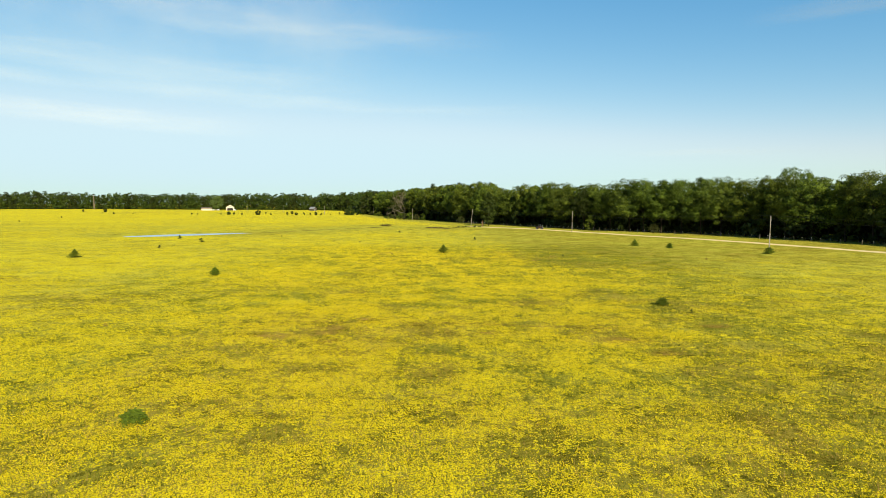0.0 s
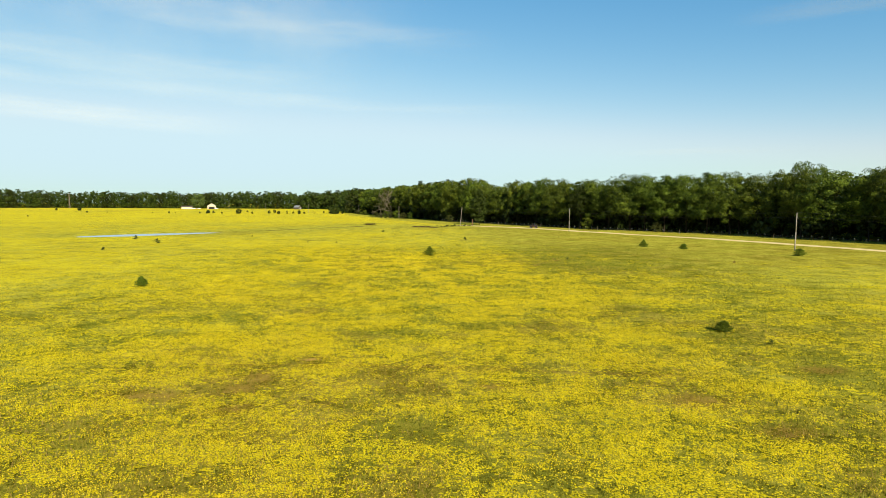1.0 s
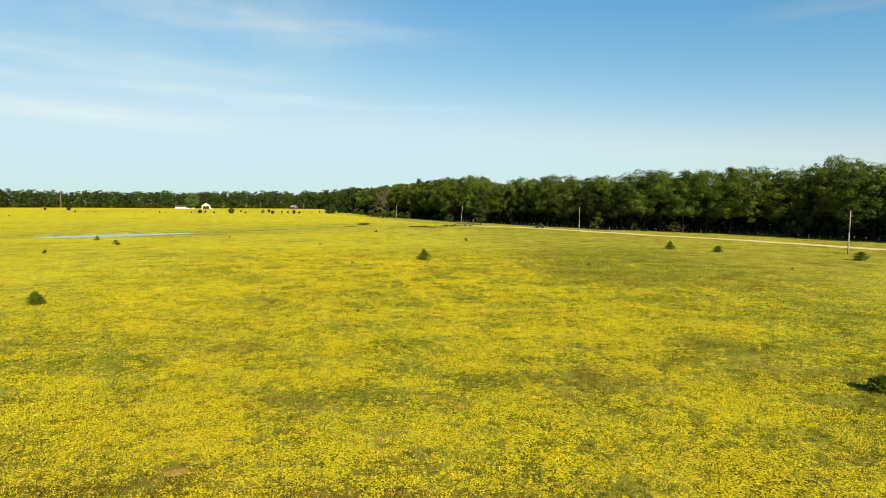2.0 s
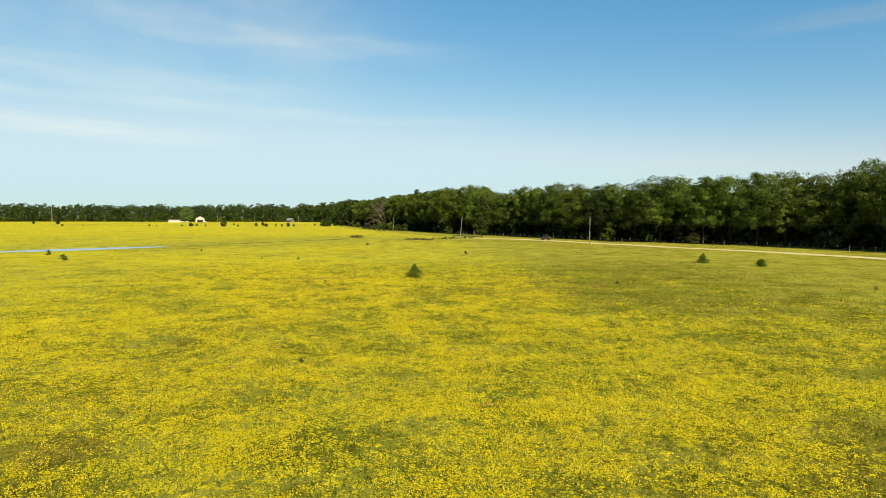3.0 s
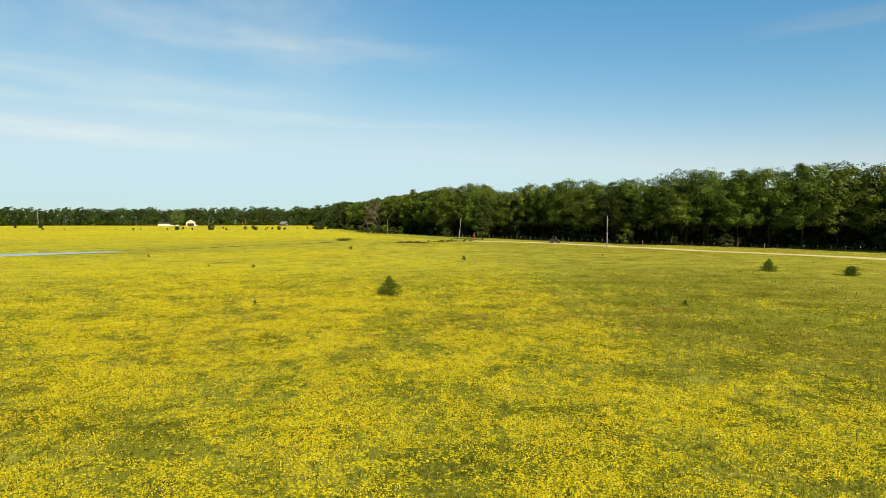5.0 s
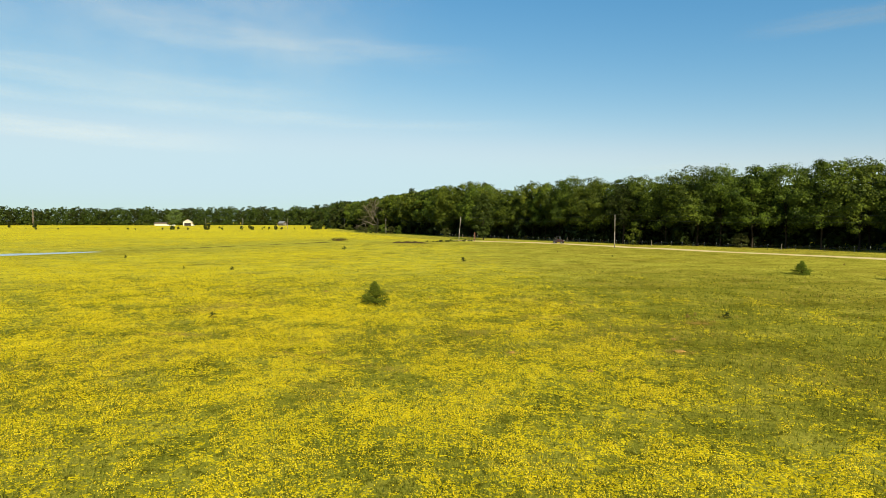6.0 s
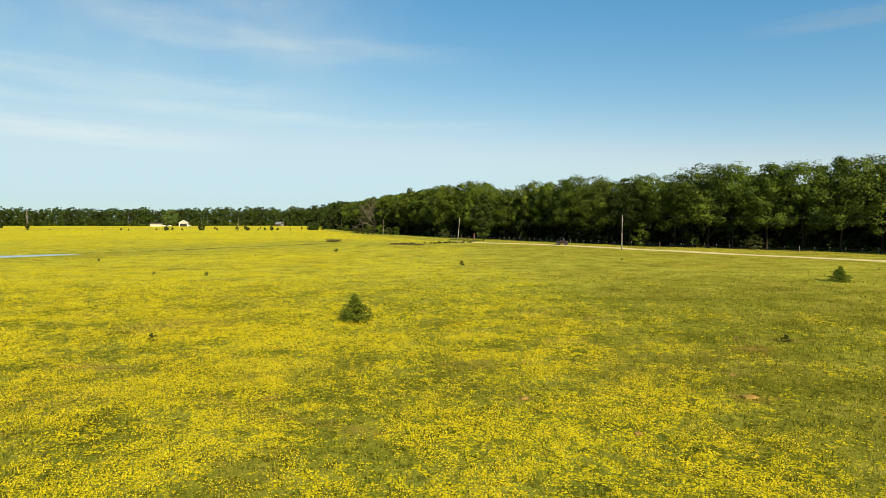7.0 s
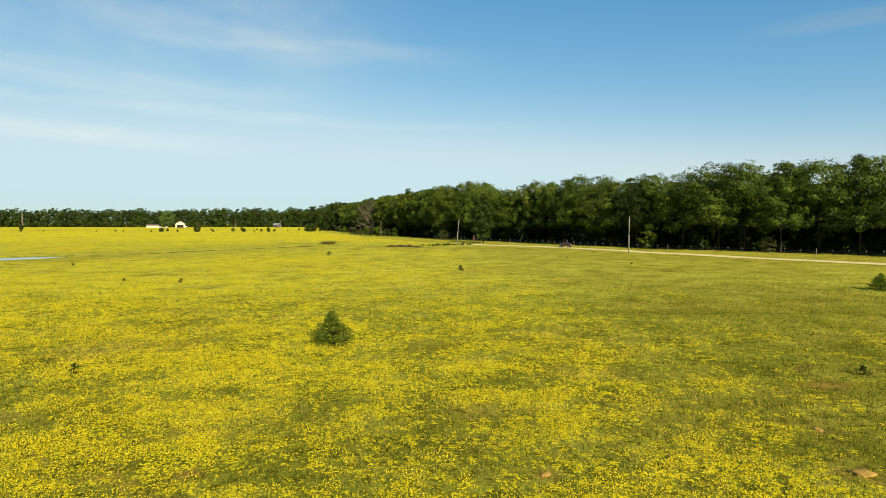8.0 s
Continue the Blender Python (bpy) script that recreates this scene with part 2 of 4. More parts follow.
alpha = calc(n, l, "MULTIPLY", calc(n, l, "MULTIPLY", span(veil, 0.30, 0.75, 0.25, 1.0), span(sep.outputs["X"], -16, 2, 1.0, 0.0)), span(sep.outputs["Y"], 7, 19, 0.0, 0.30))
for args in ((-75, -24, 8.4, -0.015, 1.3, 0.30), (-75, -36, 11.2, -0.02, 0.7, 0.34), (-30, -8, 10.8, -0.055, 1.2, 0.2), (-46, -14, 12.6, -0.03, 1.3, 0.2), (-6, 8, 9.6, -0.01, 0.7, 0.10), (20, 28, 4.9, 0.0, 0.5, 0.16), (31, 75, 15.9, 0.02, 0.9, 0.36), (-30, 0, 17.5, -0.06, 1.8, 0.22)):
    alpha = calc(n, l, "ADD", alpha, band(*args), True)
alpha = calc(n, l, "MULTIPLY", alpha, 0.54)
dif, tra, ms = n.new("ShaderNodeBsdfDiffuse"), n.new("ShaderNodeBsdfTransparent"), n.new("ShaderNodeMixShader")
dif.inputs["Color"].default_value = (0.5, 0.48, 0.465, 1)
l.new(alpha, ms.inputs[0])
l.new(tra.outputs[0], ms.inputs[1])
l.new(dif.outputs[0], ms.inputs[2])
l.new(ms.outputs[0], n["Material Output"].inputs["Surface"])


# ---- building helpers ----
def rapid(name, verts, faces, mat, smooth=False):
    """A mesh from arrays of corners and of equal-sided faces."""
    verts, faces = np.asarray(verts, np.float32), np.asarray(faces, np.int32)
    me = bpy.data.meshes.new(name)
    k = faces.shape[1]
    me.vertices.add(len(verts))
    me.vertices.foreach_set("co", verts.ravel())
    me.loops.add(faces.size)
    me.loops.foreach_set("vertex_index", faces.ravel())
    me.polygons.add(len(faces))
    me.polygons.foreach_set("loop_start", np.arange(0, faces.size, k, dtype=np.int32))
    me.polygons.foreach_set("use_smooth", np.full(len(faces), smooth))
    me.update(calc_edges=True)
    me.materials.append(mat)
    return me


def part(name, shape, mat, parent=None, label="", smooth=False):
    """One mesh object, under a thing or a part of it."""
    if isinstance(shape, bmesh.types.BMesh):
        me = bpy.data.meshes.new(name)
        for f in shape.faces:
            f.smooth = smooth
        shape.to_mesh(me)
        shape.free()
        me.materials.append(mat)
    else:
        me = shape
    ob = new(name, me)
    ob.parent = parent
    return tagged(ob, label)


def box(bm, size, at=(0, 0, 0), rot=(0, 0, 0), bevel=0.0):
    r = bmesh.ops.create_cube(bm, size=1.0, matrix=pose(*at, *rot) @ Matrix.Diagonal((*size, 1)))
    if bevel:
        bmesh.ops.bevel(bm, geom=list({e for v in r["verts"] for e in v.link_edges}), offset=bevel, segments=2, affect="EDGES")
    return bm


def rod(bm, a, b_, r0, r1, seg=8, caps=True):
    a, b_ = Vector(a), Vector(b_)
    way = b_ - a
    m = Matrix.Translation((a + b_) / 2) @ way.to_track_quat("Z", "Y").to_matrix().to_4x4()
    bmesh.ops.create_cone(bm, cap_ends=caps, segments=seg, radius1=r0, radius2=r1, depth=way.length, matrix=m)
    return bm


def blades(rng, centres, normals, size, bend=0.25, aspect=0.7):
    """Bent four-cornered leaves about the centres, each turned about its normal by chance."""
    k = len(centres)
    nrm = normals / np.maximum(np.linalg.norm(normals, axis=1, keepdims=True), 1e-6)
    u = np.cross(nrm, rng.normal(size=(k, 3)))
    u /= np.maximum(np.linalg.norm(u, axis=1, keepdims=True), 1e-6)
    v = np.cross(nrm, u)
    size = np.broadcast_to(np.asarray(size, float), (k,))[:, None]
    u, v, w = u * size * 0.5, v * size * 0.5 * aspect, nrm * size * bend
    pts = np.stack((centres + u, centres + v + w, centres - u, centres - v + w), 1).reshape(-1, 3)
    quad = np.arange(k * 4).reshape(k, 4)
    tri = np.concatenate((quad[:, [0, 1, 2]], quad[:, [0, 2, 3]]), 0)
    return pts, tri


def lattice(ix, iy, seed):
    h = (ix.astype(np.int64) * 374761393 + iy.astype(np.int64) * 668265263 + seed * 974711) & 0x7FFFFFFF
    h = ((h ^ (h >> 13)) * 1274126177) & 0x7FFFFFFF
    return ((h ^ (h >> 16)) & 0xFFFF) / 65535.0


def value(x, y, size, seed):
    """Smooth chance values from 0 to 1 with lumps of the given size in metres."""
    x, y = np.asarray(x, float) / size, np.asarray(y, float) / size
    ix, iy = np.floor(x), np.floor(y)
    fx, fy = x - ix, y - iy
    fx, fy = fx * fx * (3 - 2 * fx), fy * fy * (3 - 2 * fy)
    a, b_ = lattice(ix, iy, seed), lattice(ix + 1, iy, seed)
    c, d = lattice(ix, iy + 1, seed), lattice(ix + 1, iy + 1, seed)
    return (a * (1 - fx) + b_ * fx) * (1 - fy) + (c * (1 - fx) + d * fx) * fy


def fractal(x, y, size, seed, steps=4):
    s, w, t = 0.0, 1.0, 0.0
    for i in range(steps):
        s, t = s + w * value(x, y, size / 2 ** i, seed + i * 17), t + w
        w *= 0.55
    return s / t


def bell(x, y, cx, cy, rx, ry, turn=0.0):
    c, s = math.cos(radians(turn)), math.sin(radians(turn))
    dx, dy = np.asarray(x, float) - cx, np.asarray(y, float) - cy
    u, v = dx * c + dy * s, -dx * s + dy * c
    return np.exp(-((u / rx) ** 2 + (v / ry) ** 2))


def step01(v, a, b_):
    t = np.clip((np.asarray(v, float) - a) / (b_ - a), 0, 1)
    return t * t * (3 - 2 * t)


def off_line(x, y, line):
    """Distance from points to a broken line."""
    x, y = np.asarray(x, float), np.asarray(y, float)
    best = np.full(x.shape, 1e9)
    for (ax, ay), (bx, by) in zip(line, line[1:]):
        dx, dy = bx - ax, by - ay
        t = np.clip(((x - ax) * dx + (y - ay) * dy) / (dx * dx + dy * dy), 0, 1)
        best = np.minimum(best, np.hypot(x - ax - t * dx, y - ay - t * dy))
    return best


# ---- the lie of the land ----
TRACK = [(165, 20), (136, 85), (112, 142), (99.5, 176), (85, 205), (68, 230), (53, 254), (44, 272), (18, 298), (2, 330), (-14, 374), (-36, 430), (-58, 490), (-82, 560)]
DITCH = [(-84, 232), (-71, 244), (-52, 268), (-31, 296), (-12, 290), (0, 280)]
EDGE = [(196, 20), (160, 95), (130, 162), (106, 222), (80, 243), (60, 268), (38, 308), (22, 334), (5, 366), (-16, 410), (-39, 470), (-60, 520), (-80, 580)]
POND = (-102, 222, 30, 10.5, 42)
BARE = [(-7.6, 59.4, 1.0, 0.7), (-15.0, 52.3, 2.4, 0.9), (-9.8, 55.5, 1.2, 1.8), (-9.5, 50.2, 1.3, 0.8), (15.6, 51.4, 2.2, 1.1), (4.4, 53.9, 0.8, 0.6),
        (-9.4, 89.8, 0.6, 0.4), (5.4, 82.8, 0.4, 0.4), (-8.0, 94.5, 0.5, 0.4), (3.9, 93.9, 0.5, 0.3), (18.6, 120.3, 0.9, 0.45), (9.2, 120.5, 0.4, 0.35), (19.9, 124.2, 0.4, 0.3),
        (-1.6, 120.5, 0.6, 0.35), (-12.5, 125.7, 2.2, 0.5), (-10.5, 53.5, 1.5, 1.2), (26.5, 57.2, 1.8, 1.0), (18.1, 47.1, 1.4, 0.8), (24.0, 129.5, 1.2, 0.7)]
PATHS = [[(-4.2, 120.8), (-2.1, 119.3), (-0.4, 118.2), (3.5, 116.6)], [(-5.8, 91.6), (-3.4, 90.3), (-1.4, 88.9), (2.6, 86.0)], [(-14, 58.4), (-5, 58.1), (3, 57.9), (17, 55.8)]]


def reach(x, y):
    """The least depth at which a place is seen along the way."""
    x, y = np.asarray(x, float), np.asarray(y, float)
    low = np.interp(y, [20, 60, 100, 130], [25, 21, 16, 15])
    return np.maximum(np.maximum(low, np.abs(x - 3.5) / 0.8), y - 105)


def nearness(x, y):
    """How close a place comes to the eye: 1 right beside the way, 0 far off."""
    y = np.asarray(y, float)
    return (1 - step01(reach(x, y), 40, 75)) * step01(y, 10, 18)


def height(x, y):
    z = 0.21 * (fractal(x, y, 1.0, 61, 2) - 0.5) * nearness(x, y) + 0.35 * (fractal(x, y, 45, 3, 3) - 0.5) + 0.12 * (fractal(x, y, 7, 8, 2) - 0.5)
    far = np.hypot(x, y - 60)
    z = z * (1 - step01(far, 300, 500)) + 2.6 * step01(y, 430, 780) + 0.6 * step01(-np.asarray(x, float), 380, 560)
    z = z - 1.1 * bell(x, y, POND[0], POND[1], POND[2] * 0.9, POND[3] * 0.9, POND[4])
    z = z - 0.2 * np.exp(-(off_line(x, y, DITCH) / 2.6) ** 2)
    return z


def clump(x, y):
    """The hummocky growth of the meadow: 0 between the clumps, 1 on them."""
    return fractal(x, y, 1.0, 61, 2)


def bloom(x, y):
    x, y = np.asarray(x, float), np.asarray(y, float)
    v = 0.535 + 0.6 * (fractal(x, y, 24, 21, 4) - 0.5) + 0.72 * (fractal(x * 0.7, y * 1.2, 3.0, 33, 3) - 0.5)
    v = v + 0.04 * (1 - step01(y, 60, 110)) - 0.04 - 0.27 * step01(x, 6, 22) * step01(y, 85, 115) - 0.13 * step01(x, 14, 28) - 0.2 * step01(x, 10, 50) * step01(y, 105, 150) - 0.06 * step01(y, 110, 160) - 0.14 * step01(x, -25, 15) * step01(y, 140, 180) * (1 - step01(y, 330, 420))
    v = v - 0.5 * np.exp(-(off_line(x, y, DITCH) / 20) ** 2) - 0.6 * bell(x, y, POND[0], POND[1], 32, 15, POND[4])
    v = v - 0.9 * step01(x - np.interp(y, [q[1] for q in EDGE], [q[0] for q in EDGE]), -4, 2)
    v = v + 0.22 * (fractal(x * 0.25, y, 30, 91, 3) - 0.5) * step01(y, 200, 300)
    v = v + 0.22 * step01(y, 300, 400) * step01(-x, -10, 60) + 0.25 * bell(x, y, -130, 180, 60, 14, 6)
    v = v - 0.8 * (1 - step01(off_line(x, y, TRACK), 2, 9)) - 0.8 * (1 - step01(off_line(x, y, EDGE), 4, 14))
    return v


def bare(x, y):
    v = np.zeros(np.shape(x))
    for cx, cy, rx, ry in BARE:
        v = np.maximum(v, bell(x, y, cx, cy, rx, ry))
    v = np.maximum(v, 0.9 * bell(x, y, -5, 281, 8, 3.4, -30))
    for line in PATHS:
        v = np.maximum(v, 0.62 * np.exp(-(off_line(x, y, line) / 0.35) ** 2))
    return np.maximum(v, 0.36 * step01(fractal(x, y, 6, 77, 3), 0.64, 0.8))


def dry(x, y):
    """Straw among the grass: most at the near end of the field and out on the right."""
    v = 0.30 * (1 - step01(y, 55, 100)) + 0.10 + 1.0 * (fractal(x, y, 14, 57, 4) - 0.5) + 0.8 * np.clip(bare(x, y), 0, 1)
    return v + 0.22 * step01(x, 8, 25) * step01(y, 100, 125)


def lines(stops, lo, hi, grow):
    """Grid lines: stretches of a given spacing, then ever wider to both ends."""
    mid_ = [stops[0][0]]
    for (a, step), (b_, _) in zip(stops, stops[1:]):
        k = max(1, round((b_ - a) / step))
        mid_ += [a + (b_ - a) * (i + 1) / k for i in range(k)]
    out, st, v = [], stops[-2][1], mid_[-1]
    while v < hi:
        st *= grow
        v += st
        out.append(min(v, hi))
    back, st, v = [], stops[0][1], mid_[0]
    while v > lo:
        st *= grow
        v -= st
        back.append(max(v, lo))
    return np.array(back[::-1] + mid_ + out)


gx = lines([(-140, 2.0), (-34, 0.5), (40, 2.0), (112, 0)], -3600, 3600, 1.13)
gy = lines([(2, 1.5), (16, 0.5), (150, 2.0), (314, 0)], -3600, 4300, 1.12)
X, Y = np.meshgrid(gx, gy)
V = np.stack((X, Y, height(X, Y)), -1).reshape(-1, 3)
nx, ny = len(gx), len(gy)
i0 = (np.arange(ny - 1)[:, None] * nx + np.arange(nx - 1)[None]).ravel()
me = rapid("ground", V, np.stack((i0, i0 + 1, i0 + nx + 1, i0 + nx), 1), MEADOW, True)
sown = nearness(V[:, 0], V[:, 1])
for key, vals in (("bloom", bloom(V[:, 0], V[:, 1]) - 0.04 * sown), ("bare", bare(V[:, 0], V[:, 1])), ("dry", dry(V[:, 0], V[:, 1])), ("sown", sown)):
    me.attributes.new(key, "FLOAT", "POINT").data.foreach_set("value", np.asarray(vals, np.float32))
tagged(new("ground", me), "flat pasture of green grass with yellow buttercups", "ground", kind="structure")

# thin cloud, far off and high
az, el = np.radians(np.arange(-75, 75.1, 3)), np.radians(np.arange(1, 46.1, 1.5))
A, E_ = np.meshgrid(az, el)
R = 4600.0
cv = np.stack((R * np.cos(E_) * np.sin(A), R * np.cos(E_) * np.cos(A), R * np.sin(E_)), -1).reshape(-1, 3)
na = len(az)
i0 = (np.arange(len(el) - 1)[:, None] * na + np.arange(na - 1)[None]).ravel()
cf = np.stack((i0, i0 + 1, i0 + na + 1, i0 + na), 1)
me = rapid("backdrop_cloud", cv, cf, CLOUD, True)
flat = np.stack((np.degrees(A).ravel(), np.degrees(E_).ravel()), 1)[cf.ravel()]
me.uv_layers.new(name="UVMap").data.foreach_set("uv", flat.astype(np.float32).ravel())
tagged(new("backdrop_cloud", me), "thin white streaks of high cloud in the sky", "cloud", kind="structure")

# pond
a = np.linspace(0, 2 * math.pi, 48, endpoint=False)
bm = bmesh.new()
for k in a:
    c, s = math.cos(radians(POND[4])), math.sin(radians(POND[4]))
    u, v = POND[2] * 1.15 * math.cos(k), POND[3] * 1.15 * math.sin(k)
    bm.verts.new((POND[0] + u * c - v * s, POND[1] + u * s + v * c, -0.5))
bm.faces.new(bm.verts)
pond = part("water", bm, WATER)
tagged(pond, "still shallow pond that mirrors the pale sky", "pond", kind="structure")


def smooth_line(line, step):
    """Points and headings along a broken line, rounded at its corners."""
    pts = [Vector((*p, 0)) for p in line]
    for _ in range(3):
        nxt = [pts[0]]
        for p, q in zip(pts, pts[1:]):
            nxt += [p.lerp(q, 0.25), p.lerp(q, 0.75)]
        pts = nxt + [pts[-1]]
    out, left = [], 0.0
    for p, q in zip(pts, pts[1:]):
        d, way = (q - p).length, (q - p).normalized()
        while left <= d:
            out.append((p + way * left, way))
            left += step
        left -= d
    return out


# dirt track
rng = np.random.default_rng(4)
tv, tf = [], []
lanes = (-2.4, -2.0, -1.2, -0.55, 0.0, 0.55, 1.2, 2.0, 2.4)
course = smooth_line(TRACK[:8] + [(21, 295.5), (11, 304)], 1.5)
for i, (p, way) in enumerate(course):
    side = Vector((way.y, -way.x, 0))
    for j, o in enumerate(lanes):
        wob = 0.25 * (float(value(p.x * 1.0, p.y, 5.0, 91 + (j > 4))) - 0.5) * (abs(o) > 1.5)
        q = p + side * (o + wob)
        z = float(height(q.x, q.y)) + (0.06 if abs(o) < 2.2 else -0.03) - (0.03 if 0.7 < abs(o) < 1.3 else 0)
        tv.append((q.x, q.y, z))
        if i and j:
            k, m_ = i * len(lanes) + j, len(lanes)
            tf.append((k - m_ - 1, k - m_, k, k - 1))
tagged(new("road", rapid("road", tv, tf, SAND, True)), "pale sandy farm track along the wood edge", "road", kind="structure")


# ---- trees ----
def crown(rng, h, rad, base, clumps, leaves, leaf, taper=0.55, lump=1.7, droop=0.0, single=False, shag=0.42):
    """Leaf clumps on an uneven, lobed crown; returns corners, triangles and the clump centres."""
    lobes = rng.normal(size=(5, 3))
    lobes /= np.linalg.norm(lobes, axis=1, keepdims=True)
    d = rng.normal(size=(clumps, 3))
    d /= np.linalg.norm(d, axis=1, keepdims=True)
    r = rng.uniform(0.55, 1.0, clumps) ** 0.6
    r = r * (0.86 + 0.28 * np.max(d @ lobes.T, axis=1) ** 3)
    half = (h - base) / 2
    cz = d[:, 2] * r * half
    width = rad * np.clip(1 - np.maximum(cz / half, 0) ** 2 * (1 - taper), 0.2, 1)
    cen = np.stack((d[:, 0] * r * width, d[:, 1] * r * width, base + half + cz), 1)
    size = rng.uniform(0.6, 1.35, clumps) * lump
    idx = np.repeat(np.arange(clumps), leaves)
    e = rng.normal(size=(len(idx), 3))
    e[:, 2] = e[:, 2] * 0.8 + 0.35
    e /= np.linalg.norm(e, axis=1, keepdims=True)
    rr = rng.uniform(0.25, 1.0, len(idx)) ** 0.5
    pos = cen[idx] + e * (rr * size[idx])[:, None] * np.array((1.0, 1.0, 0.62))
    pos[:, 2] -= droop * np.hypot(pos[:, 0], pos[:, 1])
    nrm = e + np.array((0, 0, 0.35)) + shag * rng.normal(size=e.shape)
    pts, tri = blades(rng, pos, nrm, leaf * rng.uniform(0.6, 1.4, len(idx)))
    if single:
        k = len(idx)
        pts, tri = pts.reshape(k, 4, 3)[:, :3].reshape(-1, 3), np.arange(k * 3).reshape(k, 3)
    return pts, tri, cen


def oak_crown(rng, h, rad, base, lobes, clumps, leaves, leaf):
    """A broad crown of round boughs, each bough a cluster of leaf clumps with gaps between."""
    half = (h - base) / 2
    k = np.arange(lobes) + 0.5
    z = np.clip(1 - 1.72 * k / lobes + rng.normal(size=lobes) * 0.08, -0.8, 0.98)
    a = k * 2.39996 + rng.uniform(0, 6.28) + rng.normal(size=lobes) * 0.3
    d = np.stack((np.cos(a) * np.sqrt(1 - z * z), np.sin(a) * np.sqrt(1 - z * z), z), 1)
    size = 0.43 * rad * rng.uniform(0.72, 1.25, lobes)
    span_ = np.array((rad * 0.68, rad * 0.68, half * 0.78))
    cen = d * span_ * rng.uniform(0.82, 1.15, (lobes, 1)) + np.array((0, 0, base + half))
    cen[:, 2] = np.minimum(cen[:, 2], h - size * 0.8)
    li = np.repeat(np.arange(lobes), clumps)
    e = rng.normal(size=(len(li), 3)) + 0.75 * d[li]
    e /= np.linalg.norm(e, axis=1, keepdims=True)
    cc = cen[li] + e * (size[li] * rng.uniform(0.6, 1.0, len(li)))[:, None] * np.array((1, 1, 0.85))
    cr = 0.43 * size[li] * rng.uniform(0.65, 1.3, len(li))
    ci = np.repeat(np.arange(len(li)), leaves)
    f = rng.normal(size=(len(ci), 3)) + 0.55 * e[ci] + np.array((0, 0, 0.3))
    f /= np.linalg.norm(f, axis=1, keepdims=True)
    pos = cc[ci] + f * (cr[ci] * rng.uniform(0.5, 1.08, len(ci)))[:, None] * np.array((1.1, 1.1, 0.72))
    nrm = f + 0.5 * e[ci] + np.array((0, 0, 0.25)) + 0.32 * rng.normal(size=f.shape)
    pts, _ = blades(rng, pos, nrm, leaf * rng.uniform(0.65, 1.25, len(ci)), aspect=1.05)
    return pts.reshape(-1, 4, 3)[:, :3].reshape(-1, 3), np.arange(len(ci) * 3).reshape(-1, 3), cc


def trunk(rng, h, base, r, cen, limbs):
    bm = bmesh.new()
    p, n_ = Vector((0, 0, -0.4)), 5
    top = base + (h - base) * 0.55
    spine = [p]
    for i in range(1, n_ + 1):
        q = Vector((rng.normal() * 0.12 * i ** 0.5, rng.normal() * 0.12 * i ** 0.5, top * i / n_))
        rod(bm, p, q, r * (1.25 if i == 1 else 1 - 0.16 * (i - 1)), r * (1 - 0.16 * i), 7, False)
        spine.append(q)
        p = q
    for c in cen[rng.permutation(len(cen))[:limbs]]:
        c = Vector(c)
        s = min(spine[1:], key=lambda v: abs(v.z - c.z * 0.6))
        mid_ = s.lerp(c, 0.5) + Vector((0, 0, 0.5))
        rod(bm, s, mid_, r * 0.38, r * 0.24, 5, False)
        rod(bm, mid_, c, r * 0.24, r * 0.06, 5, False)
    return bm


def tree(name, seed, h, rad, base, clumps, leaves, leaf, mat, label, limbs=9, taper=0.55, lump=1.7, droop=0.0, group="", single=True):
    rng = np.random.default_rng(seed)
    pts, tri, cen = crown(rng, h, rad, base, clumps, leaves, leaf, taper, lump, droop, single)
    ob = tagged(new(name), label, "tree", group)
    part("trunk", trunk(rng, h, base, 0.011 * h + 0.03, cen, limbs), BARK, ob, smooth=True)
    part("crown", rapid("crown", pts, tri, mat), mat, ob)
    return ob


class Nursery:
    """Kinds of one plant: the first call of each kind sets the built one, later ones its copies."""

    def __init__(self, kinds):
        self.kinds, self.used = kinds, set()

    def plant(self, k, x, y, turn, s, wide=1.0):
        ob = self.kinds[k % len(self.kinds)]
        m = pose(x, y, float(height(x, y)) - 0.03, 0, 0, turn) @ Matrix.Diagonal((s * wide, s * wide, s, 1))
        if ob in self.used:
            return copy_thing(ob, m)
        self.used.add(ob)
        ob.matrix_basis = m
        return ob



def woods(name, seed, kinds, spots, mat, label, least=0.82, most=1.14):
    """Trees past counting as one mesh: crowns turned and scaled to their spots, on bare stems."""
    rng = np.random.default_rng(seed)
    vs, fs, at = [], [], 0
    for x, y in spots:
        pts, tri, cen = kinds[int(rng.integers(0, len(kinds)))]
        t, sc = rng.uniform(0, 2 * math.pi), rng.uniform(least, most)
        w = sc * rng.uniform(0.9, 1.15)
        c_, s_ = math.cos(t) * w, math.sin(t) * w
        q = np.stack((pts[:, 0] * c_ - pts[:, 1] * s_ + x, pts[:, 0] * s_ + pts[:, 1] * c_ + y, pts[:, 2] * sc + float(height(x, y))), 1)
        vs.append(q)
        fs.append(tri + at)
        at += len(q)
    me = rapid(name, np.concatenate(vs), np.concatenate(fs), mat)
    tagged(new(name, me), label, "woods", kind="stuff")


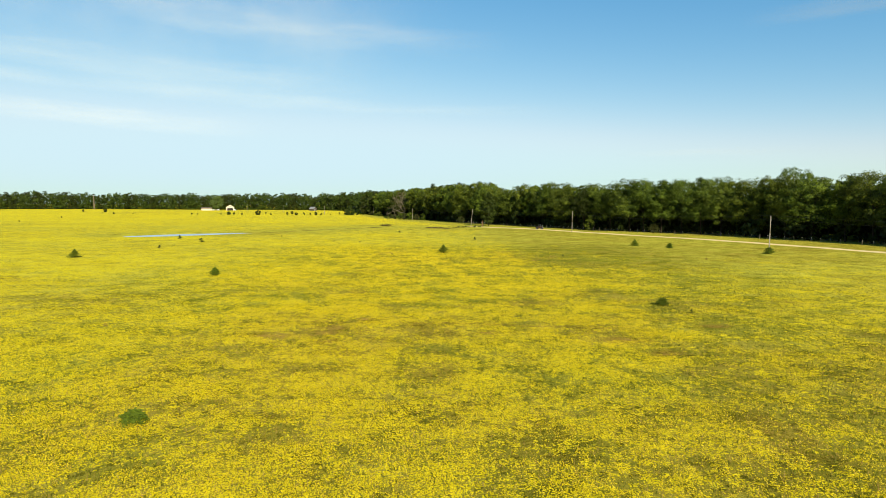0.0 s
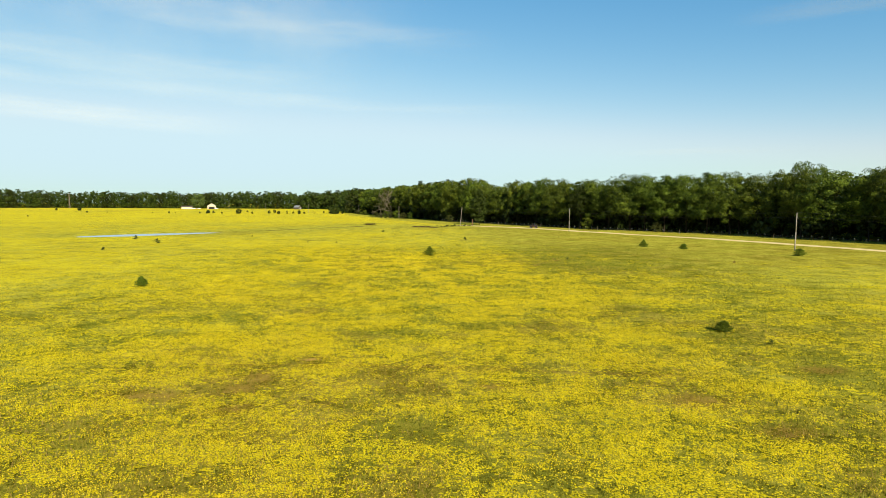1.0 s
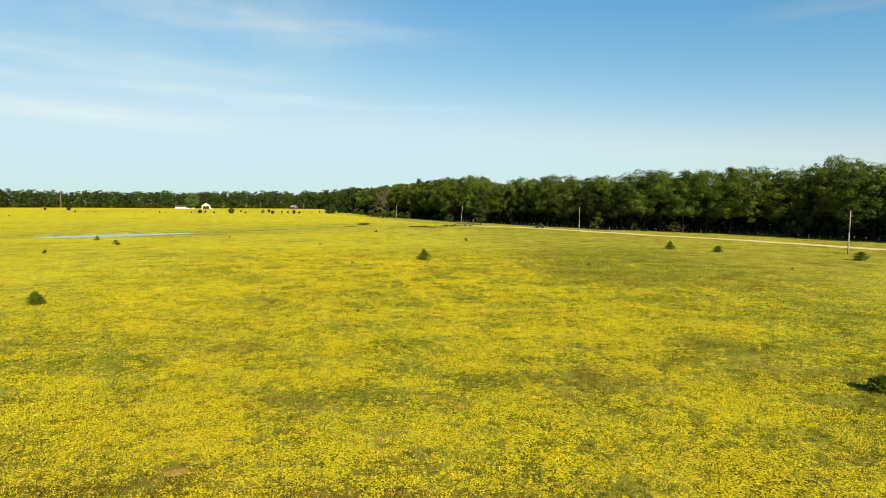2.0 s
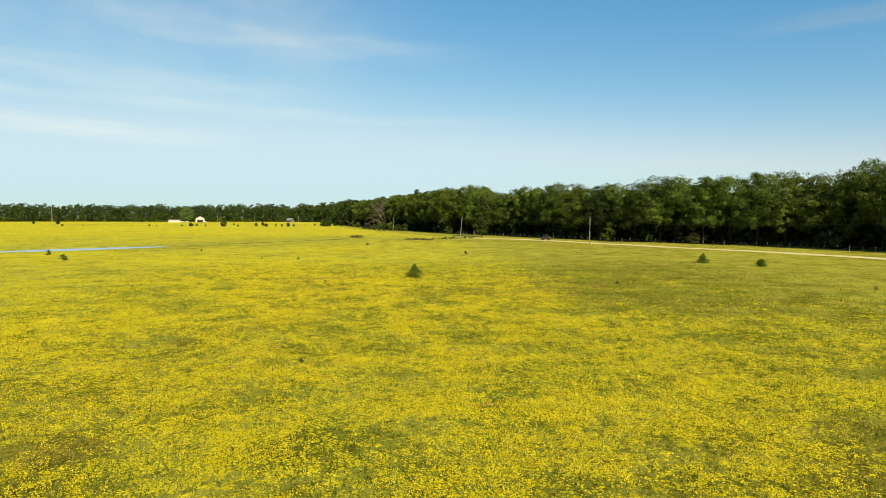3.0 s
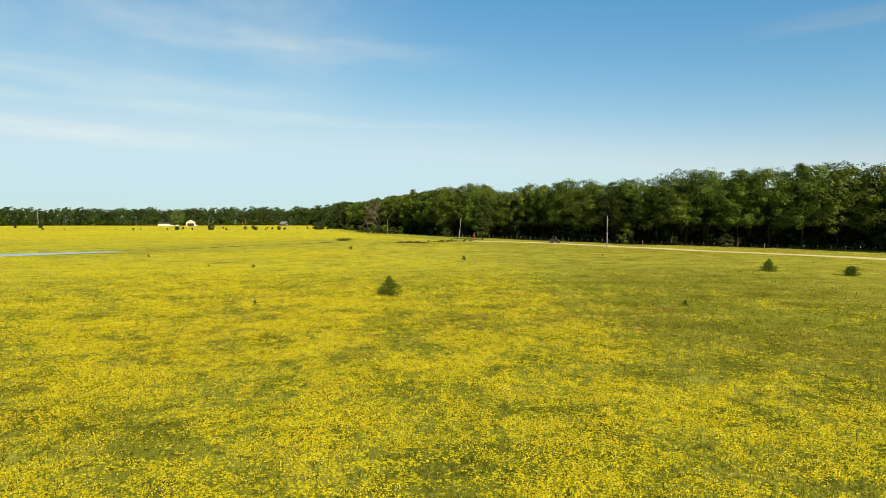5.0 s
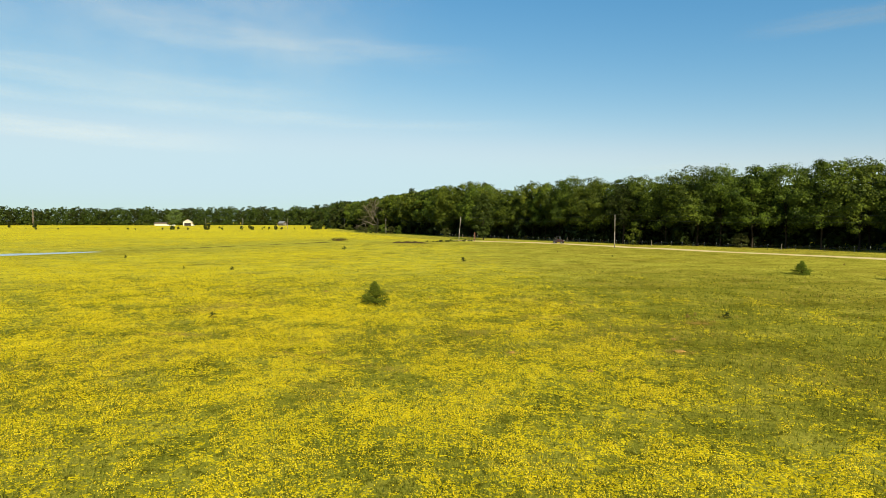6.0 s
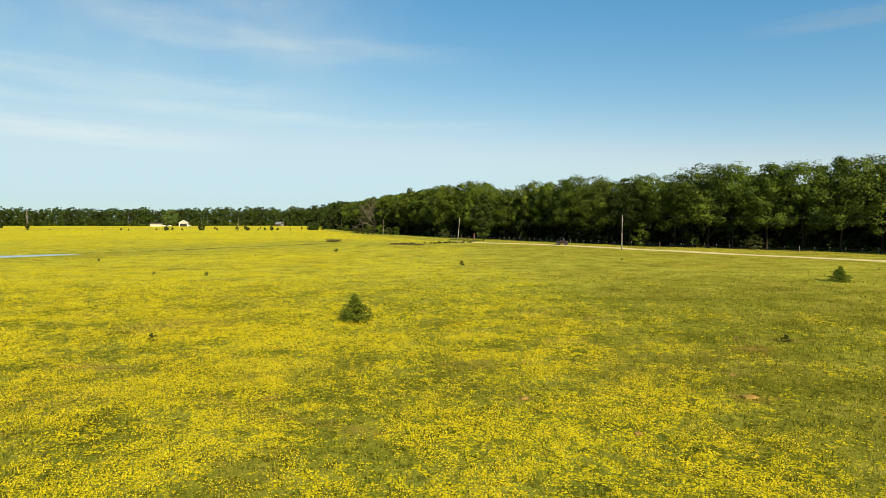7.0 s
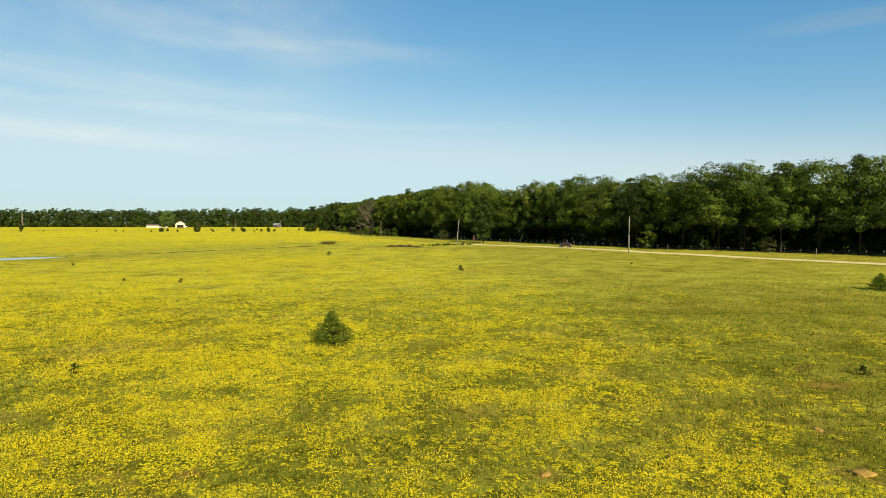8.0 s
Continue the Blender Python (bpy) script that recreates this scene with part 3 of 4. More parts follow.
def oak(seed, h, rad, base, lobes, clumps, leaves, leaf, mat, label, group, limbs=8):
    rng = np.random.default_rng(seed)
    pts, tri, cen = oak_crown(rng, h, rad, base, lobes, clumps, leaves, leaf)
    ob = tagged(new("oak_tree"), label, "tree", group)
    part("trunk", trunk(rng, h, base, 0.011 * h + 0.03, cen, limbs), BARK, ob, smooth=True)
    part("crown", rapid("crown", pts, tri, mat), mat, ob)
    return ob


# tree tops along the wood edge: metres along it, metres high
TOPS = [(0, 23), (160, 24), (180, 22.2), (198, 23.4), (209, 23), (221, 23.6), (245, 23.2), (268, 22.4), (283, 21.6), (300, 23.4), (335, 23.3), (345, 21), (353, 19), (363, 22), (379, 25.5), (395, 24.2), (409, 23.8), (425, 24.5), (440, 25.5), (458, 24.2), (515, 25), (548, 23), (630, 22)]
rng = np.random.default_rng(11)
edge_label, inner_label = "broad green oak at the edge of the wood", "dark green oak inside the wood"
near_oaks = Nursery([oak(100 + i, 22, (7.0, 8.4, 6.4, 7.6, 9.0, 7.0, 8.0)[i], 2.2 + 0.8 * (i % 3), 22 + i % 4, 10, 58, 0.48, OAK_LEAF, edge_label, "trees of the wood edge") for i in range(7)])
far_oaks = Nursery([oak(130 + i, 22, (7.0, 8.2, 6.4)[i], 3.0, 18, 8, 30, 0.85, OAK_LEAF, edge_label, "trees of the wood edge", 5) for i in range(3)])
back_oaks = Nursery([oak(200 + i, 22, 7.4, 3.5, 15, 6, 28, 0.95, OAK_LEAF, inner_label, "trees inside the wood", 5) for i in range(4)])
deep, under, scrubby = [], [], []
for i, (p, way) in enumerate(smooth_line(EDGE, 8.2)):
    side = Vector((way.y, -way.x, 0))
    top = float(np.interp(8.2 * i, *zip(*TOPS)))
    for row, off in enumerate((7.5, 16.0, 26.0, 36.0)):
        q = p + side * (off + rng.uniform(-1.6, 1.6)) + way * rng.uniform(-1.8, 1.8)
        if row > 1:
            deep.append((q.x, q.y))
        elif 120 < 8.2 * i < 410 or row:
            kinds_ = back_oaks if row else near_oaks
            kinds_.plant(int(rng.integers(0, 28)), q.x, q.y, rng.uniform(0, 360), top / 22 * (rng.uniform(0.92, 0.975) if 8.2 * i < 330 else rng.uniform(0.96, 1.02)), rng.uniform(0.85, 1.15))
        else:
            far_oaks.plant(int(rng.integers(0, 27)), q.x, q.y, rng.uniform(0, 360), top / 22 * rng.uniform(0.95, 1.02), rng.uniform(0.88, 1.14))
    if p.y < 340:
        for off in (46, 58, 74):
            q = p + side * (off + rng.uniform(-4, 4)) + way * rng.uniform(-3, 3)
            deep.append((q.x, q.y))
    for _ in range(14 if p.y < 300 else 8):
        q = p + side * rng.uniform(6, 66 if p.y < 300 else 46) + way * rng.uniform(-4, 4)
        under.append((q.x, q.y))
    for _ in range(2):
        q = p + side * rng.uniform(6, 13) + way * rng.uniform(-4, 4)
        scrubby.append((q.x, q.y))
near_oaks.plant(3, 138, 228, 40, 1.16, 0.85)
near_oaks.plant(5, 26, 350, 200, 1.12, 1.0)
sparse = oak(140, 23.0, 5.2, 6.5, 9, 6, 34, 0.42, OAK_LEAF, "thin-crowned oak that overtops its neighbours", "trees of the wood edge")
sparse.matrix_basis = pose(106, 236, 0)
krng = np.random.default_rng(71)
deep_kinds = [crown(krng, 22, 6.2, 4, 40, 13, 2.0, lump=2.0, single=True) for _ in range(3)]
woods("inner_wood", 72, deep_kinds, deep, OAK_LEAF, "dark green oaks deep inside the wood", 0.78, 0.95)
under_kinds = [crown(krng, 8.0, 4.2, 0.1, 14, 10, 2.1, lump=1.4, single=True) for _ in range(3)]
woods("undergrowth", 73, under_kinds, under, SHADE_LEAF, "leafy undergrowth beneath the oaks, coloured dark for shade")
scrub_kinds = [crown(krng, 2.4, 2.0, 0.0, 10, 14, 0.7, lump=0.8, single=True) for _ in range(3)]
woods("wood_edge_scrub", 75, scrub_kinds, scrubby, SHADE_LEAF, "low scrub under the wood edge, coloured dark for shade")

# pines that overtop the wood behind
pines = Nursery([tree("pine_tree", 300 + i, 27, 4.4, 10, 48, 50, 1.0, PINE_LEAF, "tall dark pine rising behind the oaks", 6, taper=0.4, group="pines of the wood") for i in range(2)])
for x, y in ((-10, 418), (-18, 432), (-4, 404), (-13, 440), (-24, 428)):
    pines.plant(int(rng.integers(0, 2)), x + 12, y, rng.uniform(0, 360), rng.uniform(0.98, 1.07))
conifer = tree("pine_tree", 321, 18, 4.2, 0.8, 70, 80, 0.75, PINE_LEAF, "dark grey-green pine at the wood edge", 5, taper=0.25, lump=1.3)
conifer.matrix_basis = pose(22.5, 312, 0)
grey = tree("pine_tree", 323, 20, 4.6, 5.0, 60, 80, 0.6, PINE_LEAF, "dark grey-green tree with a pale trunk at the wood edge", 6, taper=0.5, lump=1.3)
grey.matrix_basis = pose(64, 268.5, 0)
olive = tree("oak_tree", 322, 19, 6.5, 2.0, 80, 80, 0.75, OLIVE_LEAF, "olive-brown tree just coming into leaf at the wood edge", 8)
olive.matrix_basis = pose(-40, 468, 0) @ Matrix.Scale(1.15, 4)

# far wood to the west
FAR = [(-84, 580), (-100, 660), (-128, 770), (-205, 850), (-330, 862), (-450, 850), (-560, 800), (-680, 720), (-800, 600), (-900, 440)]
far_kinds = [oak_crown(krng, 23, 8.4, -7.0, 17, 6, 12, 1.6) for _ in range(6)]
far_spots = []
for i, (p, way) in enumerate(smooth_line(FAR, 9.0)):
    side = Vector((way.y, -way.x, 0))
    for off in (0, 12, 24):
        q = p + side * (off + rng.uniform(-3, 3)) + way * rng.uniform(-3, 3)
        far_spots.append((q.x, q.y))
woods("far_woods", 74, far_kinds, [q for k, q in enumerate(far_spots) if k % 4], FAR_LEAF, "long line of green woods beyond the pasture", 0.76, 1.17)
# Every fourth far tree takes the pine tone, shade put in by colour.
woods("far_pine_woods", 75, far_kinds, far_spots[::4], PINE_LEAF, "far trees coloured darker, as shade among the far woods")
willow = tree("willow_tree", 330, 21, 8.5, 1.0, 80, 40, 1.4, PALE_LEAF, "pale yellow-green tree beside the far barn", 5, lump=2.3)
willow.matrix_basis = pose(-336, 808, float(height(-336, 808)))

# bleached bare-limbed tree at the wood edge
rng = np.random.default_rng(55)
bm = bmesh.new()


def limb(bm, a, way, length, r, depth):
    q = a
    for k in range(3):
        w = (way + Vector(rng.normal(size=3)) * 0.22).normalized()
        nq = q + w * length / 3
        rod(bm, q, nq, r * (1 - k * 0.22), r * (0.78 - k * 0.22), 5, False)
        q = nq
        if depth and k:
            for _ in range(2):
                limb(bm, q, (w + Vector(rng.normal(size=3)) * 0.75).normalized(), length * 0.58, r * 0.5, depth - 1)


rod(bm, (0, 0, -0.3), (0.3, 0, 5), 0.42, 0.32, 8, False)
for w in ((-0.9, -0.2, 0.8), (0.5, -0.5, 1.0), (-0.4, -0.3, 1.3), (0.1, 0.4, 1.4), (-1.0, 0.3, 0.45)):
    limb(bm, Vector((0.3, 0, 4.8)), Vector(w).normalized(), 8.5, 0.24, 3)
dead = tagged(new("dead_tree"), "bleached dead tree with bare forking limbs", "tree")
part("limbs", bm, DEADWOOD, dead)
dead.matrix_basis = pose(-36, 458, 0) @ Matrix.Scale(1.1, 4)
low_trees = Nursery([tree("young_tree", 340 + i, 7.5, 3.4, 0.0, 34, 46, 0.55, (OLIVE_LEAF, OAK_LEAF)[i], "young leafy tree at the foot of the wood edge", 4, lump=1.1, group="young trees of the wood edge") for i in range(2)])
for k, (x, y) in enumerate(((-34, 433), (-29, 429), (-24, 424), (-38, 441), (-43, 452), (-19, 416), (-48, 463), (-70, 540), (-76, 556), (-64, 522), (8, 352), (66, 264), (88, 243))):
    low_trees.plant(k, x, y, 47 * k, 0.75 + 0.05 * (k % 4))


# ---- poles, wires, fence ----
POLES = [((168, 30), 9.0, 0.0), ((86.5, 153.6), 8.9, 0.3), ((53.1, 242.2), 9.0, 0.2), ((12.6, 309.5), 9.0, 5.0), ((-27.0, 422), 9.0, 0.0), ((-74.7, 556), 9.0, 0.0), ((-128, 578), 9.0, 0.0), ((-190, 643), 9.0, 0.0), ((-262, 727), 9.0, 0.0)]
tops = []
for (x, y), h, lean in POLES:
    pole = tagged(new("utility_pole"), "weathered grey wooden utility pole" + (" leaning slightly" if lean > 2 else ""), "utility pole", "poles beside the track")
    bm = bmesh.new()
    rod(bm, (0, 0, -0.6), (0, 0, h * 0.5), 0.145, 0.122, 12)
    rod(bm, (0, 0, h * 0.5), (0, 0, h), 0.122, 0.095, 12)
    part("shaft", bm, POLE_WOOD, pole, smooth=True)
    for k, z in enumerate((h - 0.02, h - 1.1)):
        bm = bmesh.new()
        if k:
            rod(bm, (0.08, 0, z), (0.30, 0, z), 0.02, 0.02, 6)
        rod(bm, (0.26 * k, 0, z), (0.26 * k, 0, z + 0.2), 0.045, 0.06, 8)
        rod(bm, (0.26 * k, 0, z + 0.2), (0.26 * k, 0, z + 0.26), 0.03, 0.03, 8)
        part("insulator", bm, STEEL, pole, "small grey insulator")
    pole.matrix_basis = pose(x, y, float(height(x, y)), 0, lean, 0)
    tops.append([pole.matrix_basis @ Vector(v) for v in ((0, 0, h + 0.22), (0.26, 0, h - 0.88))])
for a_, b_ in zip(tops, tops[1:]):
    for p, q in zip(a_, b_):
        bm, last = bmesh.new(), None
        sag = 0.012 * (q - p).length
        for k in range(17):
            t = k / 16
            v = p.lerp(q, t) - Vector((0, 0, 4 * sag * t * (1 - t)))
            if last is not None:
                rod(bm, last, v, 0.011, 0.011, 5, False)
            last = v
        tagged(part("overhead_wire", bm, CABLE), "thin dark overhead wire between poles", "wire", "overhead wires")

fence = tagged(new("wire_fence"), "wire fence of dark posts with white tips", "fence")
fence_pts = [(p, w) for p, w in smooth_line([(x - 2.0, y) for x, y in EDGE[1:9]], 3.1)]
bm = bmesh.new()
box(bm, (0.05, 0.012, 1.45), (0, 0, 0.55))
box(bm, (0.012, 0.05, 1.45), (0, 0.03, 0.55))
post_me = bpy.data.meshes.new("post")
bm.to_mesh(post_me), bm.free(), post_me.materials.append(POST_GREEN)
bm = bmesh.new()
box(bm, (0.075, 0.075, 0.16), (0, 0.01, 1.30), bevel=0.012)
cap_me = bpy.data.meshes.new("tip")
bm.to_mesh(cap_me), bm.free(), cap_me.materials.append(WHITE_PAINT)
bm = bmesh.new()
rod(bm, (0, 0, -0.3), (0, 0, 1.6), 0.085, 0.075, 9)
wood_me = bpy.data.meshes.new("post")
bm.to_mesh(wood_me), bm.free(), wood_me.materials.append(DEADWOOD)
rng = np.random.default_rng(8)
for i, (p, way) in enumerate(fence_pts):
    stout = i % 11 == 5
    ob = part("post", wood_me if stout else post_me, DEADWOOD, fence, "stout weathered wooden post" if stout else "")
    ob.matrix_basis = pose(p.x, p.y, float(height(p.x, p.y)), rng.normal() * 2, rng.normal() * 2, math.degrees(math.atan2(way.y, way.x)))
    if not stout:
        part("tip", cap_me, WHITE_PAINT, ob, "white tip")
for z in (0.35, 0.7, 1.05):
    bm = bmesh.new()
    for (p, _), (q, _) in zip(fence_pts, fence_pts[1:]):
        rod(bm, (p.x, p.y, float(height(p.x, p.y)) + z), (q.x, q.y, float(height(q.x, q.y)) + z), 0.006, 0.006, 4, False)
    part("strand", bm, STEEL, fence, "thin wire strand")

bm = bmesh.new()
rod(bm, (0, 0, -0.3), (0.04, 0, 1.6), 0.24, 0.21, 10)
rod(bm, (0.04, 0, 1.6), (0.02, 0.03, 3.2), 0.21, 0.19, 10)
box(bm, (0.06, 0.3, 0.12), (0.22, 0, 1.2), bevel=0.01)
stub = tagged(part("gate_post", bm, simple("red_brown_wood", (0.09, 0.04, 0.025), (0.15, 0.08, 0.05), 0.9, scale=2.0)), "thick reddish-brown wooden gate post beside the track", "post")
stub.matrix_basis = pose(18.2, 299.5, float(height(18.2, 299.5)))

# slender mast in front of the far wood
mast = tagged(new("lattice_mast"), "slender pale lattice mast before the far wood", "mast")
RUST = simple("faded_red_white_steel", (0.24, 0.15, 0.11), (0.34, 0.28, 0.24), 0.7, scale=0.3)
for k in range(3):
    a_ = radians(120 * k)
    part("leg", rod(bmesh.new(), (1.0 * math.cos(a_), 1.0 * math.sin(a_), -0.2), (0.2 * math.cos(a_), 0.2 * math.sin(a_), 20), 0.08, 0.05, 6), RUST, mast)
for k in range(10):
    z0, r0, r1 = 2 * k, 1.0 - 0.075 * k, 1.0 - 0.075 * (k + 1)
    bm = bmesh.new()
    for j in range(3):
        a_, c_ = radians(120 * j), radians(120 * (j + 1))
        rod(bm, (r0 * math.cos(a_), r0 * math.sin(a_), z0), (r1 * math.cos(c_), r1 * math.sin(c_), z0 + 2), 0.03, 0.03, 5)
    part("brace", bm, RUST, mast)
part("crossarm", box(bmesh.new(), (1.8, 0.1, 0.12), (0, 0, 15.5)), RUST, mast)
mast.matrix_basis = pose(-500, 786, float(height(-500, 786)))


# ---- bushes and weeds ----
def cedar(seed, h, r, leaves=1500, leaf=0.13, mat=CEDAR_LEAF, label="", name="cedar_bush", cat="bush"):
    """A ragged young cedar: whorls of drooping sprays round a thin stem."""
    rng = np.random.default_rng(seed)
    ob = tagged(new(name), label, cat)
    bm = bmesh.new()
    rod(bm, (0, 0, -0.1), (0.02 * h, 0, h * 0.92), 0.03 * h, 0.006 * h, 7, False)
    pos, nrm = [], []
    sprays = max(40, min(120, leaves // 30))
    for i in range(sprays):
        t = (i + 0.5) / sprays
        z = h * (0.03 + 0.95 * t)
        reach = r * ((1 - t) ** 1.05 * rng.uniform(0.55, 1.15) if h > 1.6 else (1 - t ** 2.2) ** 0.6 * rng.uniform(0.3, 1.15)) + 0.02 * h
        a_ = rng.uniform(0, 2 * math.pi)
        tip = np.array((reach * math.cos(a_), reach * math.sin(a_), z + reach * rng.uniform(-0.12, 0.28)))
        root = np.array((0.02 * h * t, 0, z * 0.93))
        rod(bm, root, tip, 0.008 * h, 0.003 * h, 4, False)
        k = leaves // sprays
        u = rng.uniform(0.1, 1.0, k) ** 0.6
        p = root + (tip - root) * u[:, None] + rng.normal(size=(k, 3)) * (0.055 * r + 0.02 * h) * (1.1 - 0.7 * t) * np.array((1, 1, 0.55))
        p[:, 2] = np.maximum(p[:, 2], 0.02)
        pos.append(p)
        nrm.append(rng.normal(size=(k, 3)) * 0.7 + np.array((0.35, -0.55, 0.9)) + (tip - root) * 0.3)
    part("stem", bm, BARK, ob)
    pts, tri = blades(rng, np.concatenate(pos), np.concatenate(nrm), leaf * rng.uniform(0.6, 1.5, sum(len(p) for p in pos)), aspect=0.4)
    part("foliage", rapid("foliage", pts, tri, mat), mat, ob)
    return ob


cedar_label = "small dark green cedar bush growing in the buttercups"
for k, (x, y, h, r) in enumerate(((-0.6, 138.4, 2.15, 1.8), (-80, 122.5, 1.9, 1.5), (-37.5, 93.8, 1.4, 0.8), (25.9, 68.6, 0.9, 0.68), (-15.9, 32.2, 0.75, 0.7), (54.2, 164.5, 1.9, 1.5), (61.5, 157.5, 1.35, 1.1), (78.5, 139.5, 1.6, 1.4))):
    ob = cedar(600 + k, h, r, 3600, 0.14, label=cedar_label)
    ob["group"] = "cedar bushes in the field"
    ob.matrix_basis = pose(x, y, float(height(x, y)), 0, 0, 40 * k)

weeds = Nursery([tagged(cedar(640 + i, 0.62, 0.42, 420, 0.09, DRY_STEM if i == 2 else WEED_LEAF, "low leafy weed clump standing in the grass", "weed_clump", "weed"), group="weed clumps in the field") for i in range(3)])
rng = np.random.default_rng(66)
for x, y, sc in ((-32.1, 55.9, 0.6), (36, 78.4, 0.6), (56.4, 124.3, 1.5), (-76, 150, 1.3), (-75, 173, 1.7), (27.4, 64.2, 0.7), (-90, 190, 1.6), (25.1, 132.6, 0.8), (26.9, 131.2, 1.15), (-5.5, 90.9, 0.7),
                 (-34.8, 220, 0.9), (9.5, 192.5, 1.1), (33.2, 222, 1.0), (-12.4, 132.2, 0.7), (-35.3, 177.4, 0.9), (-26.8, 175, 0.7), (24.2, 131.9, 1.0), (-60, 205, 0.7), (41, 205, 0.9), (72, 181, 0.9), (-20, 236, 1.1), (0, 256, 1.0)):
    weeds.plant(int(rng.integers(0, 3)), x, y, rng.uniform(0, 360), sc)

# ant mounds and small heaps of thrown-up soil
MOUND = simple("dry_mound_soil", (0.22, 0.125, 0.025), (0.36, 0.23, 0.055), 0.95, scale=5.0, bumps=0.5)


def mound(seed, r, h):
    rng = np.random.default_rng(seed)
    bm = bmesh.new()
    bmesh.ops.create_uvsphere(bm, u_segments=18, v_segments=9, radius=1.0)
    for v in bm.verts:
        k = 1 + 0.35 * noise.noise(v.co * 1.7 + Vector((seed, 0, 0))) + 0.12 * noise.noise(v.co * 6)
        v.co = Vector((v.co.x * r * 0.56 * k, v.co.y * r * 0.45 * k, max(v.co.z, -0.15) * h * 0.4 * k))
    return tagged(part("ant_mound", bm, MOUND, smooth=True), "low crumbly mound of dry brown soil in the grass", "mound", "soil mounds in the field")


for k, (x, y, r, h) in enumerate(((18.6, 120.3, 0.62, 0.2), (9.2, 120.5, 0.33, 0.2), (19.9, 124.2, 0.34, 0.2), (5.4, 82.8, 0.32, 0.16), (-8.0, 94.5, 0.4, 0.2), (3.9, 93.9, 0.33, 0.16), (-9.4, 89.8, 0.4, 0.2), (-7.6, 59.4, 0.85, 0.07), (-6.9, 148.0, 0.4, 0.2), (12.6, 116.6, 0.3, 0.16), (17.0, 139.5, 0.36, 0.2), (4.2, 143.8, 0.3, 0.18))):
    mound(20 + k, r, h).matrix_basis = pose(x, y, float(height(x, y)) + 0.02, 0, 0, 50 * k)

# tall grass and scrub round the hollow, and the brush heap
scrub = Nursery([tagged(cedar(660 + i, 1.1, 0.95, 420, 0.16, (OLIVE_LEAF, WEED_LEAF)[i], "scrubby growth round the muddy hollow", "scrub", "bush"), group="scrub round the hollow") for i in range(2)])
for _ in range(30):
    t = rng.uniform(0, 1)
    x, y = 3 + 14 * t + rng.normal() * 1.2, 288 + 10 * t + rng.normal() * 2.0
    scrub.plant(int(rng.integers(0, 2)), x, y, rng.uniform(0, 360), rng.uniform(0.4, 0.8), 1.3)
bm = bmesh.new()
for _ in range(70):
    a_ = Vector((rng.normal() * 1.6, rng.normal() * 0.7, abs(rng.normal()) * 0.35))
    w = Vector((rng.normal(), rng.normal() * 0.6, abs(rng.normal()) * 0.45)).normalized()
    rod(bm, a_, a_ + w * rng.uniform(0.8, 2.2), 0.045, 0.015, 5, False)
BRUSH = simple("cut_brush", (0.05, 0.034, 0.012), (0.13, 0.09, 0.035), 0.9, scale=2.0, bumps=0.3)
heap = tagged(new("brush_heap"), "low heap of cut branches and dark brush", "brush heap")
part("branches", bm, BRUSH, heap)
pts, tri = blades(rng, rng.normal(size=(900, 3)) * np.array((1.7, 0.8, 0.3)) + np.array((0, 0, 0.5)), rng.normal(size=(900, 3)), 0.2)
part("leaves", rapid("leaves", pts, tri, OLIVE_LEAF), OLIVE_LEAF, heap)
heap.matrix_basis = pose(-33, 301, float(height(-33, 301)))

# cedars along the far fence line
far_cedars = Nursery([tree("cedar_tree", 680 + i, (4.4, 3.6, 4.0)[i], (2.2, 1.6, 2.7)[i], -0.2, 30, 30, 0.65, PINE_LEAF, "dark rounded cedar standing in the far yellow field", 3, lump=0.8, group="cedars of the far field") for i in range(3)])
for x, y, sc in ((-189, 556, 1.35), (-176, 555, 0.8), (-160, 556, 1.3), (-150, 552, 0.9), (-143, 556, 1.0), (-136, 551, 0.9), (-131, 553, 1.1), (-125, 550, 0.95), (-119, 566, 1.0), (-112, 575, 1.1), (-104, 572, 1.4), (-98, 560, 1.7), (-92, 566, 1.5),
                 (-206, 558, 0.7), (-214, 558, 1.0), (-220, 560, 0.9), (-226, 556, 0.6), (-252, 562, 0.9), (-257, 560, 0.7), (-275, 564, 0.8), (-321, 568, 0.7), (-345, 575, 0.6), (-399, 648, 1.5), (-427, 652, 0.7), (-372, 600, 0.5), (-274, 357, 0.6), (-309, 446, 0.7), (-240, 470, 0.35), (-165, 590, 0.9), (-155, 600, 1.0), (-196, 600, 0.9)):
    far_cedars.plant(int(rng.integers(0, 3)), x, y, rng.uniform(0, 360), sc * rng.uniform(0.55, 0.95), rng.uniform(0.7, 1.1))

# raw cut bank of dark earth
mv, mf = [], []
across = (-1.5, -0.7, -0.25, 0.15, 0.6, 1.6)
tall = (-0.1, 0.12, 0.55, 0.62, 0.42, -0.1)
for i in range(45):
    t = i / 44
    taper = math.sin(math.pi * t) ** 0.6
    x, y = -11.5 + 13 * t, 284.5 - 6.5 * t + 1.6 * (float(value(i, 3, 9.0, 6)) - 0.5)
    for o, h in zip(across, tall):
        q = y + o * (0.6 + 0.6 * taper)
        lump = 0.7 + 0.6 * float(value(i, o * 3, 4.0, 5))
        mv.append((x, q, float(height(x, q)) + (h * taper * lump if h > 0 else h)))
    if i:
        for j in range(5):
            k = 6 * i + j
            mf.append((k - 6, k, k + 1, k - 5))
tagged(new("ground_bank", rapid("ground_bank", mv, mf, SOIL, True)), "raw dark earth bank of a washed-out hollow", "earth bank", kind="structure")
dv, df = [], []
